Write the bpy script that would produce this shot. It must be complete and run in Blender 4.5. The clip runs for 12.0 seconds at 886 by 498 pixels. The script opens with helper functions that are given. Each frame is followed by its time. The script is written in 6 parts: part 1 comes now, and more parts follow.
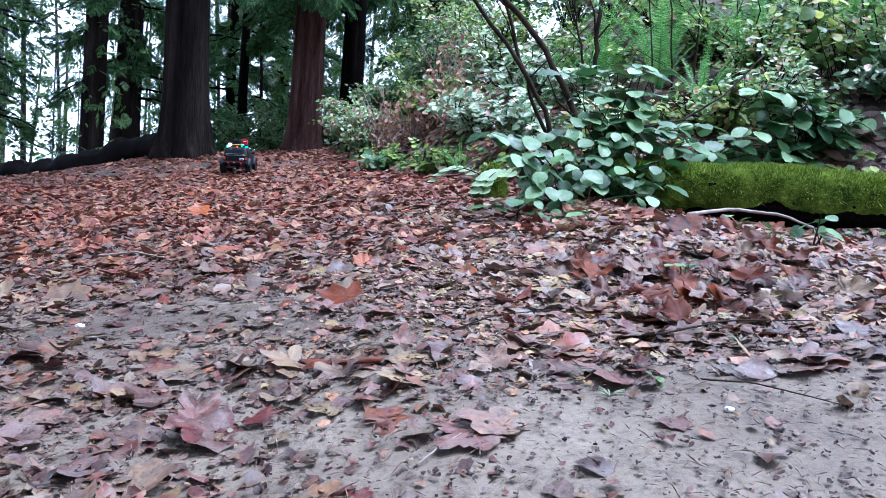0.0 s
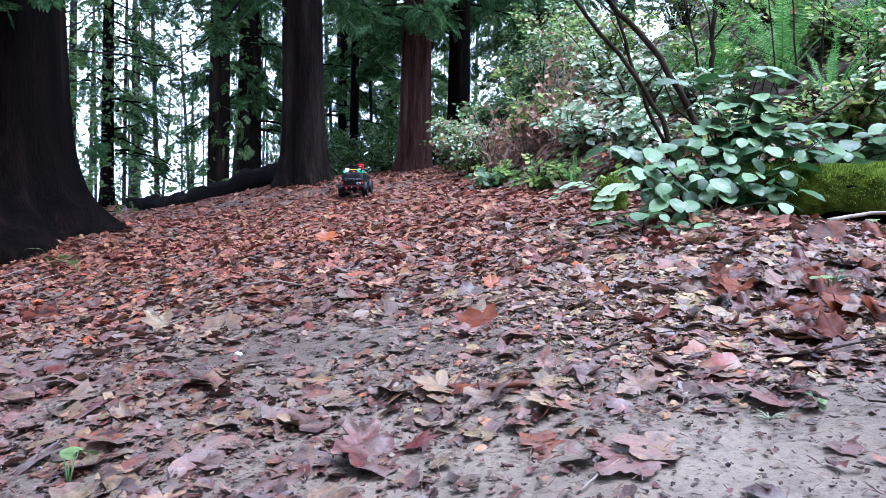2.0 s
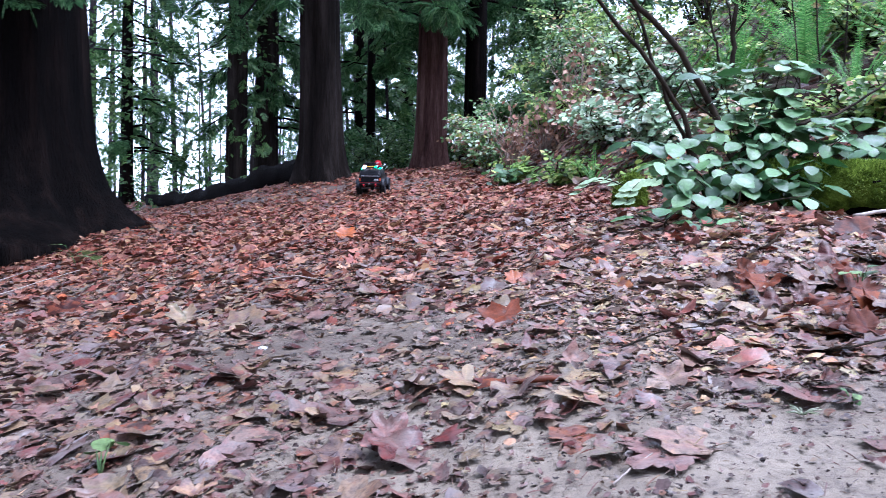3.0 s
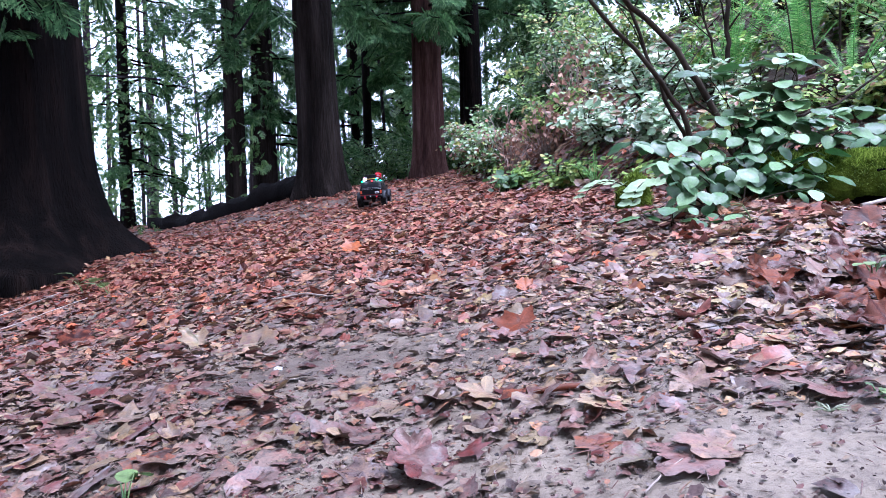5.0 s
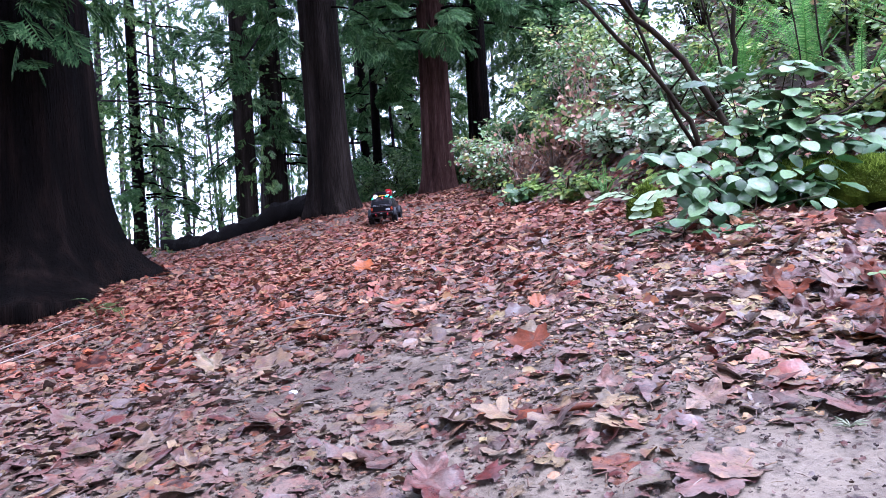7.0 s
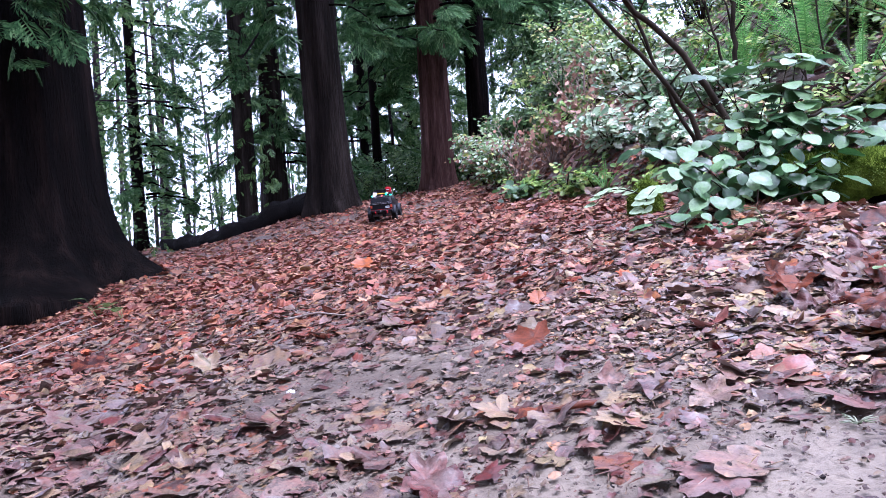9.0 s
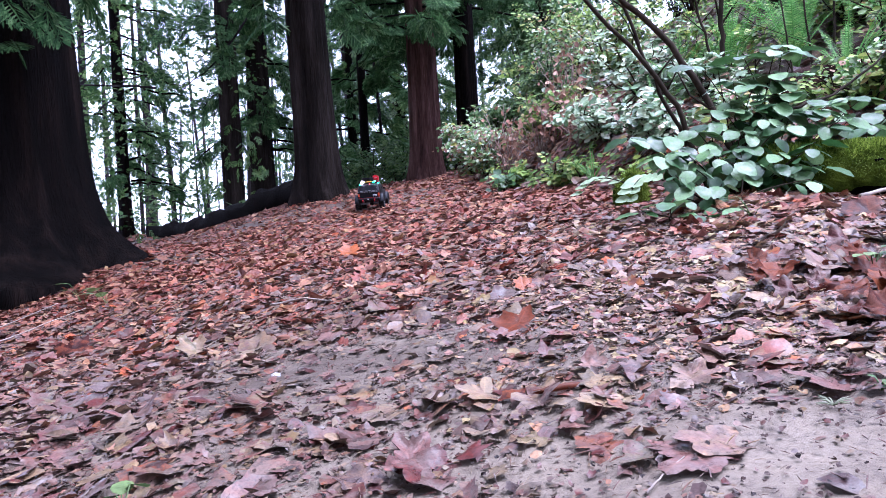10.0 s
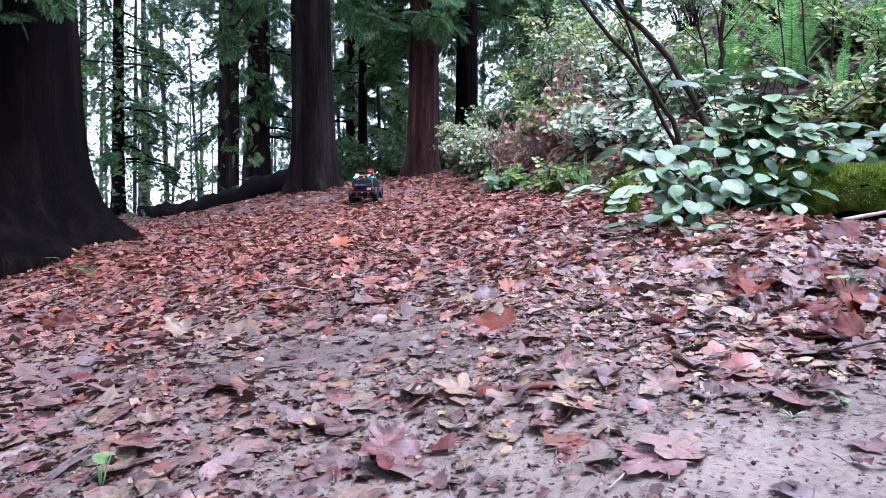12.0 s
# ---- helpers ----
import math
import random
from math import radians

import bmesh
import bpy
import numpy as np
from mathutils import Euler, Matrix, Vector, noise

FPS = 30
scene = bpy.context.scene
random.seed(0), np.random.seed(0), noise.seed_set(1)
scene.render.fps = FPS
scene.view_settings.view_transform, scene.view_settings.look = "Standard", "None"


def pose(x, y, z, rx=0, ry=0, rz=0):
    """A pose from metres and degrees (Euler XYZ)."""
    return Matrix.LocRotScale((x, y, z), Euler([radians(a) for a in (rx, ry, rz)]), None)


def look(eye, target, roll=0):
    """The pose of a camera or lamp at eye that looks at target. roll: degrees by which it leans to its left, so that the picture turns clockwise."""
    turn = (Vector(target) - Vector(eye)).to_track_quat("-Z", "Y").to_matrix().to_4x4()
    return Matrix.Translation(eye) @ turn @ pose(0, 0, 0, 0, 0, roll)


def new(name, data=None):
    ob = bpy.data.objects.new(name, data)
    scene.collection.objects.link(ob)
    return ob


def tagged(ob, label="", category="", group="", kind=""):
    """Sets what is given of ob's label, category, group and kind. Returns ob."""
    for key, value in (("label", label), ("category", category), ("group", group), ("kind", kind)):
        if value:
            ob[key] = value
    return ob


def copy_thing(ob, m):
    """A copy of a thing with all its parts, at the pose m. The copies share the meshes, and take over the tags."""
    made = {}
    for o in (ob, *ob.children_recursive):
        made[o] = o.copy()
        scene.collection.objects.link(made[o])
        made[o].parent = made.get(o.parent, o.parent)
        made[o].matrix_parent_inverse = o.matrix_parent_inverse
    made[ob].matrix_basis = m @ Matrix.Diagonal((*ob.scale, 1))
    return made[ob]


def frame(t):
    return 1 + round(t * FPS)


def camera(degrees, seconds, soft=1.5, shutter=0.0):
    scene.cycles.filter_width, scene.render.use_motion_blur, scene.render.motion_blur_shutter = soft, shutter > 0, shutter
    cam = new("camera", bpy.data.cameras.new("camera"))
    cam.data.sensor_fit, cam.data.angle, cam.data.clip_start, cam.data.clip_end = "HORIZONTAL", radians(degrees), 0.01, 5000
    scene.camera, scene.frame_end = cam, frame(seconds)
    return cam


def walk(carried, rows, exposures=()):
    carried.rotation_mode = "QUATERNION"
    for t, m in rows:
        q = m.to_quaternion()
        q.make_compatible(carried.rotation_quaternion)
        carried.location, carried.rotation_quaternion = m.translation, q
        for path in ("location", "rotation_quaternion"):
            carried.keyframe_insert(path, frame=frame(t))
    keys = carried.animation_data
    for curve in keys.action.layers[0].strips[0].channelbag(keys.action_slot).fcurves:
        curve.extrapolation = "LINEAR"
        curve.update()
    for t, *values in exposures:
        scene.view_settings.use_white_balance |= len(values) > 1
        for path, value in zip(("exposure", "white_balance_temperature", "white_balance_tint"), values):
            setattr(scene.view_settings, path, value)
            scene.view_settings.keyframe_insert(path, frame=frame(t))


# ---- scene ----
# camera: held low over the path, turning to the left, then resting
cam = camera(61.5, 12.0, soft=0.8, shutter=0.4)
# seconds, place, turn to the left, tilt upwards, lean to the left
PATH = [
    (0.0, 0.074, 0.004, 0.300, -10.17, -1.70, 3.53),
    (0.5, 0.084, 0.008, 0.304, -9.77, -2.10, 1.55),
    (1.0, 0.070, -0.004, 0.314, -7.38, -1.48, 0.20),
    (1.5, 0.048, -0.010, 0.314, -5.06, -1.31, 0.63),
    (2.0, 0.028, -0.017, 0.317, -1.69, -0.99, 1.04),
    (2.5, 0.022, -0.016, 0.317, -1.31, -0.94, 0.87),
    (3.0, 0.012, -0.015, 0.312, -0.51, -1.22, 1.08),
    (3.2, -0.001, -0.018, 0.309, 0.66, -1.38, 1.53),
    (4.8, -0.004, -0.013, 0.320, 0.32, -0.40, -1.62),
    (5.0, -0.003, -0.011, 0.319, -0.33, -0.61, -1.82),
    (5.5, -0.000, -0.010, 0.328, -0.37, 0.26, -2.44),
    (6.0, 0.003, -0.016, 0.332, -0.35, 0.75, -2.70),
    (6.5, 0.006, -0.011, 0.327, -0.12, 0.11, -3.09),
    (7.0, -0.002, -0.013, 0.330, 0.53, 0.49, -3.30),
    (9.0, 0.002, 0.006, 0.328, 0.59, 0.31, -3.73),
    (9.5, 0.010, -0.005, 0.322, -0.38, -0.18, -4.15),
    (10.0, 0.004, 0.000, 0.318, -0.33, -0.51, -3.23),
    (10.5, -0.000, 0.000, 0.320, 0.00, 0.00, -3.00),
    (11.0, 0.013, -0.005, 0.314, -0.19, -0.64, -2.01),
    (11.5, 0.017, -0.023, 0.318, -1.59, -1.55, -0.13),
    (12.0, 0.010, -0.030, 0.317, -1.03, -0.67, 0.36),
]


def held(x, y, z, turn, tilt, lean):
    return pose(x, y, z, 0, 0, turn) @ pose(0, 0, 0, 90 + tilt) @ pose(0, 0, 0, 0, 0, lean)


walk(cam, [(t, held(*r)) for t, *r in PATH], exposures=[(0.0, 2.72, 4900, 13), (1.5, 2.76, 5000, 15), (3.0, 2.83, 5020, 18), (5.5, 2.93, 5100, 24), (9.5, 2.93, 5170, 29), (12.0, 2.93, 5130, 28)])

# ---- light: an overcast winter sky over a wood ----
SUN_UP, SUN_TURN = 70, 95
world = bpy.data.worlds.new("overcast_sky")
scene.world = world
world.use_nodes = True
wn = world.node_tree
sky = wn.nodes.new("ShaderNodeTexSky")
sky.sky_type, sky.sun_disc = "NISHITA", False
sky.sun_elevation, sky.sun_rotation = radians(SUN_UP), radians(SUN_TURN)
sky.dust_density, sky.air_density, sky.ozone_density = 2.0, 1.0, 1.0
cloud = wn.nodes.new("ShaderNodeMix")
cloud.data_type = "RGBA"
cloud.inputs[0].default_value, cloud.inputs[7].default_value = 0.75, (7.2, 7.3, 7.7, 1)
wn.links.new(sky.outputs[0], cloud.inputs[6])
wn.links.new(cloud.outputs[2], wn.nodes["Background"].inputs[0])
wn.nodes["Background"].inputs[1].default_value = 0.085
sun = new("sun", bpy.data.lights.new("sun", "SUN"))
sun.data.energy, sun.data.angle, sun.data.color = 1.2, radians(40), (1.0, 0.97, 0.94)
sun_way = Vector((math.sin(radians(SUN_TURN)) * math.cos(radians(SUN_UP)), math.cos(radians(SUN_TURN)) * math.cos(radians(SUN_UP)), math.sin(radians(SUN_UP))))
sun.matrix_world = look(sun_way * 30, (0, 0, 0))


# ---- materials ----
def nodes_of(name):
    m = bpy.data.materials.new(name)
    m.use_nodes = True
    return m, m.node_tree.nodes, m.node_tree.links, m.node_tree.nodes["Principled BSDF"]


def noise_node(n, l, scale, detail=4.0, rough=0.6, stretch=(1, 1, 1), where="Object"):
    co, mp, tx = n.new("ShaderNodeTexCoord"), n.new("ShaderNodeMapping"), n.new("ShaderNodeTexNoise")
    mp.inputs["Scale"].default_value = stretch
    l.new(co.outputs[where], mp.inputs[0])
    l.new(mp.outputs[0], tx.inputs["Vector"])
    tx.inputs["Scale"].default_value, tx.inputs["Detail"].default_value, tx.inputs["Roughness"].default_value = scale, detail, rough
    return tx


def ramp(n, l, fac, stops):
    r = n.new("ShaderNodeValToRGB")
    e = r.color_ramp.elements
    while len(e) < len(stops):
        e.new(0.5)
    for k, (at, col) in enumerate(stops):
        e[k].position, e[k].color = at, (*col, 1)
    l.new(fac, r.inputs[0])
    return r


def mixed(n, l, kind, fac, a, b):
    m = n.new("ShaderNodeMix")
    m.data_type, m.blend_type = "RGBA", kind
    for sock, v in ((m.inputs[0], fac), (m.inputs[6], a), (m.inputs[7], b)):
        if hasattr(v, "is_linked"):
            l.new(v, sock)
        elif isinstance(v, tuple):
            sock.default_value = (*v, 1)
        else:
            sock.default_value = v
    return m.outputs[2]


def bumped(n, l, b, height, strength, dist):
    bp = n.new("ShaderNodeBump")
    bp.inputs["Strength"].default_value, bp.inputs["Distance"].default_value = strength, dist
    l.new(height, bp.inputs["Height"])
    l.new(bp.outputs[0], b.inputs["Normal"])


def surface(name, stops, scale, rough=0.8, grain=None, bump=0.5, dist=0.01, stretch=(1, 1, 1), detail=5.0, metal=0.0, wear=0.35):
    """Two scales of variation: a colour ramp over coarse noise, darkened and lightened by a fine grain."""
    m, n, l, b = nodes_of(name)
    coarse = noise_node(n, l, scale, detail, 0.6, stretch)
    fine = noise_node(n, l, grain or scale * 7, 4.0, 0.7, stretch)
    col = ramp(n, l, coarse.outputs[0], stops)
    shade = ramp(n, l, fine.outputs[0], [(0.3, (1 - wear,) * 3), (0.7, (1.0,) * 3)])
    l.new(mixed(n, l, "MULTIPLY", 1.0, col.outputs[0], shade.outputs[0]), b.inputs["Base Color"])
    b.inputs["Metallic"].default_value = metal
    b.inputs["Specular IOR Level"].default_value = 0.5 if rough < 0.88 else 0.04
    r = ramp(n, l, fine.outputs[0], [(0.25, (max(rough - 0.15, 0.03),) * 3), (0.75, (min(rough + 0.12, 1),) * 3)])
    l.new(r.outputs[0], b.inputs["Roughness"])
    if bump:
        both = mixed(n, l, "MIX", 0.5, coarse.outputs[0], fine.outputs[0])
        bumped(n, l, b, both, bump, dist)
    return m


def leafy(name, stops, source="island", rough=0.45, through_light=0.25, patch=30.0, wear=0.4, coat=0.0, gloss=0.25, motley=0.0, muddy=0.0):
    """Leaves: each one takes its own colour, with blotches and fine veining, and lets some light through."""
    m, n, l, b = nodes_of(name)
    if source == "island":
        rnd = n.new("ShaderNodeNewGeometry").outputs["Random Per Island"]
    else:
        rnd = n.new("ShaderNodeObjectInfo").outputs["Random"]
    own = ramp(n, l, rnd, stops)
    spots = noise_node(n, l, patch, 5.0, 0.7)
    shade = ramp(n, l, spots.outputs[0], [(0.34, (1 - wear,) * 3), (0.50, (1 - wear * 0.3,) * 3), (0.64, (1.12, 1.1, 1.08))])
    fleck = noise_node(n, l, patch * 6, 2.0, 0.6)
    fine = ramp(n, l, fleck.outputs[0], [(0.32, (1 - wear * 0.5,) * 3), (0.56, (1.04, 1.04, 1.04))])
    col = mixed(n, l, "MULTIPLY", 1.0, mixed(n, l, "MULTIPLY", 1.0, own.outputs[0], shade.outputs[0]), fine.outputs[0])
    if motley:
        # a second colour of the same kind in patches, and dried mud on top
        far = n.new("ShaderNodeMath")
        far.operation = "MULTIPLY_ADD"
        l.new(rnd, far.inputs[0])
        far.inputs[1].default_value, far.inputs[2].default_value = 7.31, 0.37
        part_of = n.new("ShaderNodeMath")
        part_of.operation = "FRACT"
        l.new(far.outputs[0], part_of.inputs[0])
        other = ramp(n, l, part_of.outputs[0], stops)
        islands = noise_node(n, l, patch * 0.7, 4.0, 0.65, (1, 1.3, 0.8))
        where = ramp(n, l, islands.outputs[0], [(0.47, (0, 0, 0)), (0.56, (motley,) * 3)])
        col = mixed(n, l, "MIX", where.outputs[0], col, mixed(n, l, "MULTIPLY", 1.0, other.outputs[0], fine.outputs[0]))
    if muddy:
        film = noise_node(n, l, patch * 0.45, 6.0, 0.75, (0.8, 1, 1.2))
        wet = ramp(n, l, film.outputs[0], [(0.44, (0, 0, 0)), (0.58, (muddy,) * 3)])
        col = mixed(n, l, "MIX", wet.outputs[0], col, mixed(n, l, "MULTIPLY", 1.0, (0.135, 0.115, 0.096), fine.outputs[0]))
    if source == "object":
        xyz, ang = n.new("ShaderNodeSeparateXYZ"), n.new("ShaderNodeMath")
        l.new(n.new("ShaderNodeTexCoord").outputs["Object"], xyz.inputs[0])
        ang.operation = "ARCTAN2"
        l.new(xyz.outputs[0], ang.inputs[0])
        l.new(xyz.outputs[1], ang.inputs[1])
        wob, rays = n.new("ShaderNodeMath"), n.new("ShaderNodeMath")
        wob.operation, rays.operation = "MULTIPLY_ADD", "PINGPONG"
        l.new(ang.outputs[0], wob.inputs[0])
        wob.inputs[1].default_value, wob.inputs[2].default_value = 1.11, 10.0
        l.new(wob.outputs[0], rays.inputs[0])
        rays.inputs[1].default_value = 0.5
        vein = ramp(n, l, rays.outputs[0], [(0.0, (1.35, 1.25, 1.15)), (0.06, (1.0, 1.0, 1.0)), (0.5, (0.82, 0.80, 0.80))])
        col = mixed(n, l, "MULTIPLY", 0.8, col, vein.outputs[0])
    l.new(col, b.inputs["Base Color"])
    damp = ramp(n, l, spots.outputs[0], [(0.38, (max(rough - 0.12, 0.1),) * 3), (0.60, (min(rough + 0.22, 1),) * 3)])
    l.new(damp.outputs[0], b.inputs["Roughness"])
    b.inputs["Specular IOR Level"].default_value = gloss
    b.inputs["Coat Weight"].default_value, b.inputs["Coat Roughness"].default_value = coat, 0.25
    bumped(n, l, b, spots.outputs[0], 0.35, 0.004)
    if through_light:
        tr, mx = n.new("ShaderNodeBsdfTranslucent"), n.new("ShaderNodeMixShader")
        mx.inputs[0].default_value = through_light
        l.new(col, tr.inputs[0])
        l.new(b.outputs[0], mx.inputs[1])
        l.new(tr.outputs[0], mx.inputs[2])
        l.new(mx.outputs[0], n["Material Output"].inputs[0])
    return m


LITTER = [(0.00, (0.052, 0.012, 0.009)), (0.08, (0.161, 0.058, 0.041)), (0.17, (0.087, 0.065, 0.066)), (0.26, (0.203, 0.103, 0.074)), (0.34, (0.036, 0.014, 0.013)), (0.43, (0.217, 0.143, 0.066)), (0.52, (0.112, 0.044, 0.040)),
          (0.60, (0.091, 0.015, 0.012)), (0.68, (0.013, 0.006, 0.006)), (0.76, (0.136, 0.069, 0.060)), (0.84, (0.120, 0.090, 0.047)), (0.92, (0.238, 0.156, 0.093)), (1.00, (0.176, 0.041, 0.012))]
# the litter palette scaled up: stronger light at the bank's foot, put into colour
LIT_LITTER = [(0.00, (0.104, 0.026, 0.016)), (0.08, (0.316, 0.127, 0.076)), (0.17, (0.171, 0.141, 0.122)), (0.26, (0.399, 0.224, 0.133)), (0.34, (0.070, 0.029, 0.023)), (0.43, (0.332, 0.243, 0.095)), (0.52, (0.219, 0.096, 0.074)),
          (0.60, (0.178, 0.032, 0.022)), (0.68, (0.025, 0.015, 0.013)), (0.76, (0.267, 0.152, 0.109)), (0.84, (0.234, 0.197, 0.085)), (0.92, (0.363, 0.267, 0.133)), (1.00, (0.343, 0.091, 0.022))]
M_litter = leafy("dead_leaf_litter", LITTER, "island", 0.40, 0.10, 45.0, 0.65, gloss=0.26, motley=0.9, muddy=0.5)
M_litter_lit = leafy("lit_leaf_litter", LIT_LITTER, "island", 0.40, 0.12, 45.0, 0.55, gloss=0.26, motley=0.9, muddy=0.25)
FAR_LITTER = [(0.0, (0.053, 0.013, 0.009)), (0.12, (0.212, 0.050, 0.026)), (0.22, (0.276, 0.116, 0.074)), (0.33, (0.048, 0.017, 0.014)), (0.43, (0.329, 0.172, 0.102)), (0.53, (0.180, 0.077, 0.066)),
              (0.63, (0.159, 0.029, 0.015)), (0.74, (0.023, 0.010, 0.009)), (0.83, (0.233, 0.099, 0.070)), (0.90, (0.286, 0.168, 0.070)), (0.96, (0.382, 0.215, 0.139)), (1.0, (0.339, 0.077, 0.021))]
M_litter_far = leafy("red_brown_leaf_litter", FAR_LITTER, "island", 0.45, 0.10, 25.0, 0.55, gloss=0.14, motley=0.7)
M_leaf = leafy("dead_maple_leaf", LITTER, "object", 0.36, 0.10, 5.0, 0.65, gloss=0.18, motley=0.8, muddy=0.4)
# near-black below real bark: the shade on the trunks is put into its colour
M_shadebark = surface("shaded_wet_cedar_bark", [(0.3, (0.0012, 0.0010, 0.0009)), (0.5, (0.0042, 0.0029, 0.0025)), (0.72, (0.017, 0.0105, 0.0085))], 9.0, 0.95, 60.0, 1.0, 0.05, (1, 1, 0.10), wear=0.6)
# reddish and brightened: light falling on the crest trunk is put into the bark colour
M_litredbark = surface("lit_reddish_cedar_bark", [(0.3, (0.022, 0.0115, 0.010)), (0.5, (0.075, 0.037, 0.031)), (0.72, (0.155, 0.084, 0.070))], 9.0, 0.95, 60.0, 1.0, 0.05, (1, 1, 0.10), wear=0.6)
# same bark in a lighter grey: light and glare on middle trunks painted in
M_halflitbark = surface("half_lit_cedar_bark", [(0.3, (0.005, 0.0038, 0.0033)), (0.5, (0.015, 0.0112, 0.0094)), (0.72, (0.042, 0.032, 0.027))], 9.0, 0.95, 60.0, 1.0, 0.05, (1, 1, 0.10), wear=0.6)
# lifted grey: haze and glare over the far trunks, put into their colour
M_hazebark = surface("hazy_far_bark", [(0.3, (0.010, 0.008, 0.009)), (0.5, (0.028, 0.023, 0.024)), (0.72, (0.06, 0.05, 0.052))], 9.0, 0.95, 60.0, 1.0, 0.05, (1, 1, 0.10), wear=0.5)
# rotten wood, darkened to near-black so that its colour carries shade
M_shadewood = surface("shaded_rotten_wood", [(0.3, (0.002, 0.0016, 0.0016)), (0.7, (0.006, 0.0045, 0.004))], 7.0, 0.9, 60.0, 0.8, 0.02, wear=0.5)
M_stem = surface("grey_brown_stem", [(0.3, (0.012, 0.009, 0.006)), (0.7, (0.055, 0.042, 0.030))], 14.0, 0.9, 90.0, 0.5, 0.005, (1, 1, 0.3))
M_deadstem = surface("dead_pale_stalk", [(0.3, (0.16, 0.11, 0.085)), (0.7, (0.42, 0.33, 0.27))], 14.0, 0.85, 90.0, 0.4, 0.004)
M_cedar = leafy("cedar_spray", [(0.0, (0.016, 0.048, 0.015)), (0.5, (0.041, 0.102, 0.033)), (0.85, (0.092, 0.180, 0.062)), (1.0, (0.196, 0.300, 0.125))], "island", 0.6, 0.35, 8.0, 0.4, 0.0, 0.10)
M_fern = leafy("fern_green", [(0.0, (0.062, 0.188, 0.046)), (0.5, (0.156, 0.375, 0.086)), (0.85, (0.266, 0.531, 0.149)), (1.0, (0.469, 0.594, 0.204))], "island", 0.45, 0.4, 20.0, 0.3)
M_shrub = leafy("thicket_leaf", [(0.0, (0.044, 0.106, 0.025)), (0.25, (0.125, 0.237, 0.062)), (0.48, (0.275, 0.413, 0.138)), (0.62, (0.475, 0.600, 0.375)), (0.72, (0.700, 0.800, 0.675)), (0.79, (0.375, 0.425, 0.088)), (0.87, (0.325, 0.150, 0.094)), (0.94, (0.125, 0.053, 0.037)), (1.0, (0.525, 0.338, 0.250))], "island", 0.42, 0.35, 12.0, 0.35, 0.0, 0.45)
M_oval = leafy("broad_pale_leaf", [(0.0, (0.016, 0.059, 0.014)), (0.4, (0.047, 0.120, 0.034)), (0.75, (0.106, 0.206, 0.070)), (1.0, (0.186, 0.299, 0.133))], "island", 0.42, 0.22, 22.0, 0.42, 0.0, 0.36)
M_tier = leafy("pale_tier_leaf", [(0.0, (0.035, 0.082, 0.028)), (0.3, (0.113, 0.206, 0.077)), (0.6, (0.321, 0.426, 0.244)), (0.85, (0.548, 0.632, 0.426)), (0.93, (0.321, 0.137, 0.077)), (1.0, (0.676, 0.713, 0.541))], "island", 0.36, 0.25, 14.0, 0.30, 0.0, 0.6)
M_olive = leafy("olive_leaf", [(0.0, (0.035, 0.073, 0.015)), (0.4, (0.129, 0.232, 0.044)), (0.75, (0.281, 0.416, 0.088)), (0.9, (0.444, 0.490, 0.125)), (1.0, (0.304, 0.160, 0.088))], "island", 0.45, 0.4, 12.0, 0.35, 0.0, 0.4)
M_backlit = leafy("thin_green_leaf", [(0.0, (0.020, 0.055, 0.014)), (0.5, (0.055, 0.115, 0.030)), (1.0, (0.13, 0.20, 0.06))], "island", 0.5, 0.42, 6.0, 0.3)
M_sprout = leafy("small_green_leaf", [(0.0, (0.055, 0.11, 0.035)), (1.0, (0.16, 0.23, 0.08))], "object", 0.5, 0.2, 30.0, 0.4)
M_rust = leafy("rust_red_leaf", [(0.0, (0.035, 0.008, 0.006)), (0.35, (0.100, 0.019, 0.008)), (0.7, (0.175, 0.046, 0.016)), (1.0, (0.055, 0.020, 0.014))], "object", 0.42, 0.15, 5.0, 0.6, gloss=0.10, motley=0.8, muddy=0.08)
M_orange = leafy("orange_leaf", [(0.0, (0.26, 0.062, 0.009)), (1.0, (0.21, 0.055, 0.014))], "object", 0.36, 0.15, 5.0, 0.4)
M_tan = leafy("tan_leaf", [(0.0, (0.238, 0.145, 0.084)), (0.5, (0.194, 0.145, 0.067)), (1.0, (0.282, 0.189, 0.105))], "object", 0.38, 0.15, 5.0, 0.55, motley=0.7, muddy=0.4)
M_mauve = leafy("mauve_brown_leaf", [(0.0, (0.148, 0.061, 0.049)), (0.4, (0.179, 0.103, 0.090)), (0.7, (0.105, 0.037, 0.031)), (1.0, (0.262, 0.175, 0.115))], "object", 0.34, 0.08, 5.0, 0.65, gloss=0.18, motley=0.7, muddy=0.4)
M_dry = leafy("dry_brown_leaf", [(0.0, (0.135, 0.068, 0.047)), (0.5, (0.297, 0.155, 0.101)), (1.0, (0.486, 0.324, 0.230))], "island", 0.6, 0.2, 12.0, 0.3)
M_moss = surface("moss", [(0.3, (0.025, 0.044, 0.005)), (0.5, (0.094, 0.138, 0.013)), (0.75, (0.205, 0.267, 0.036))], 14.0, 0.95, 160.0, 1.0, 0.02, wear=0.6)
M_mossblade = leafy("moss_blade", [(0.0, (0.041, 0.069, 0.007)), (0.5, (0.131, 0.198, 0.020)), (1.0, (0.271, 0.350, 0.055))], "island", 0.8, 0.35, 20.0, 0.3)


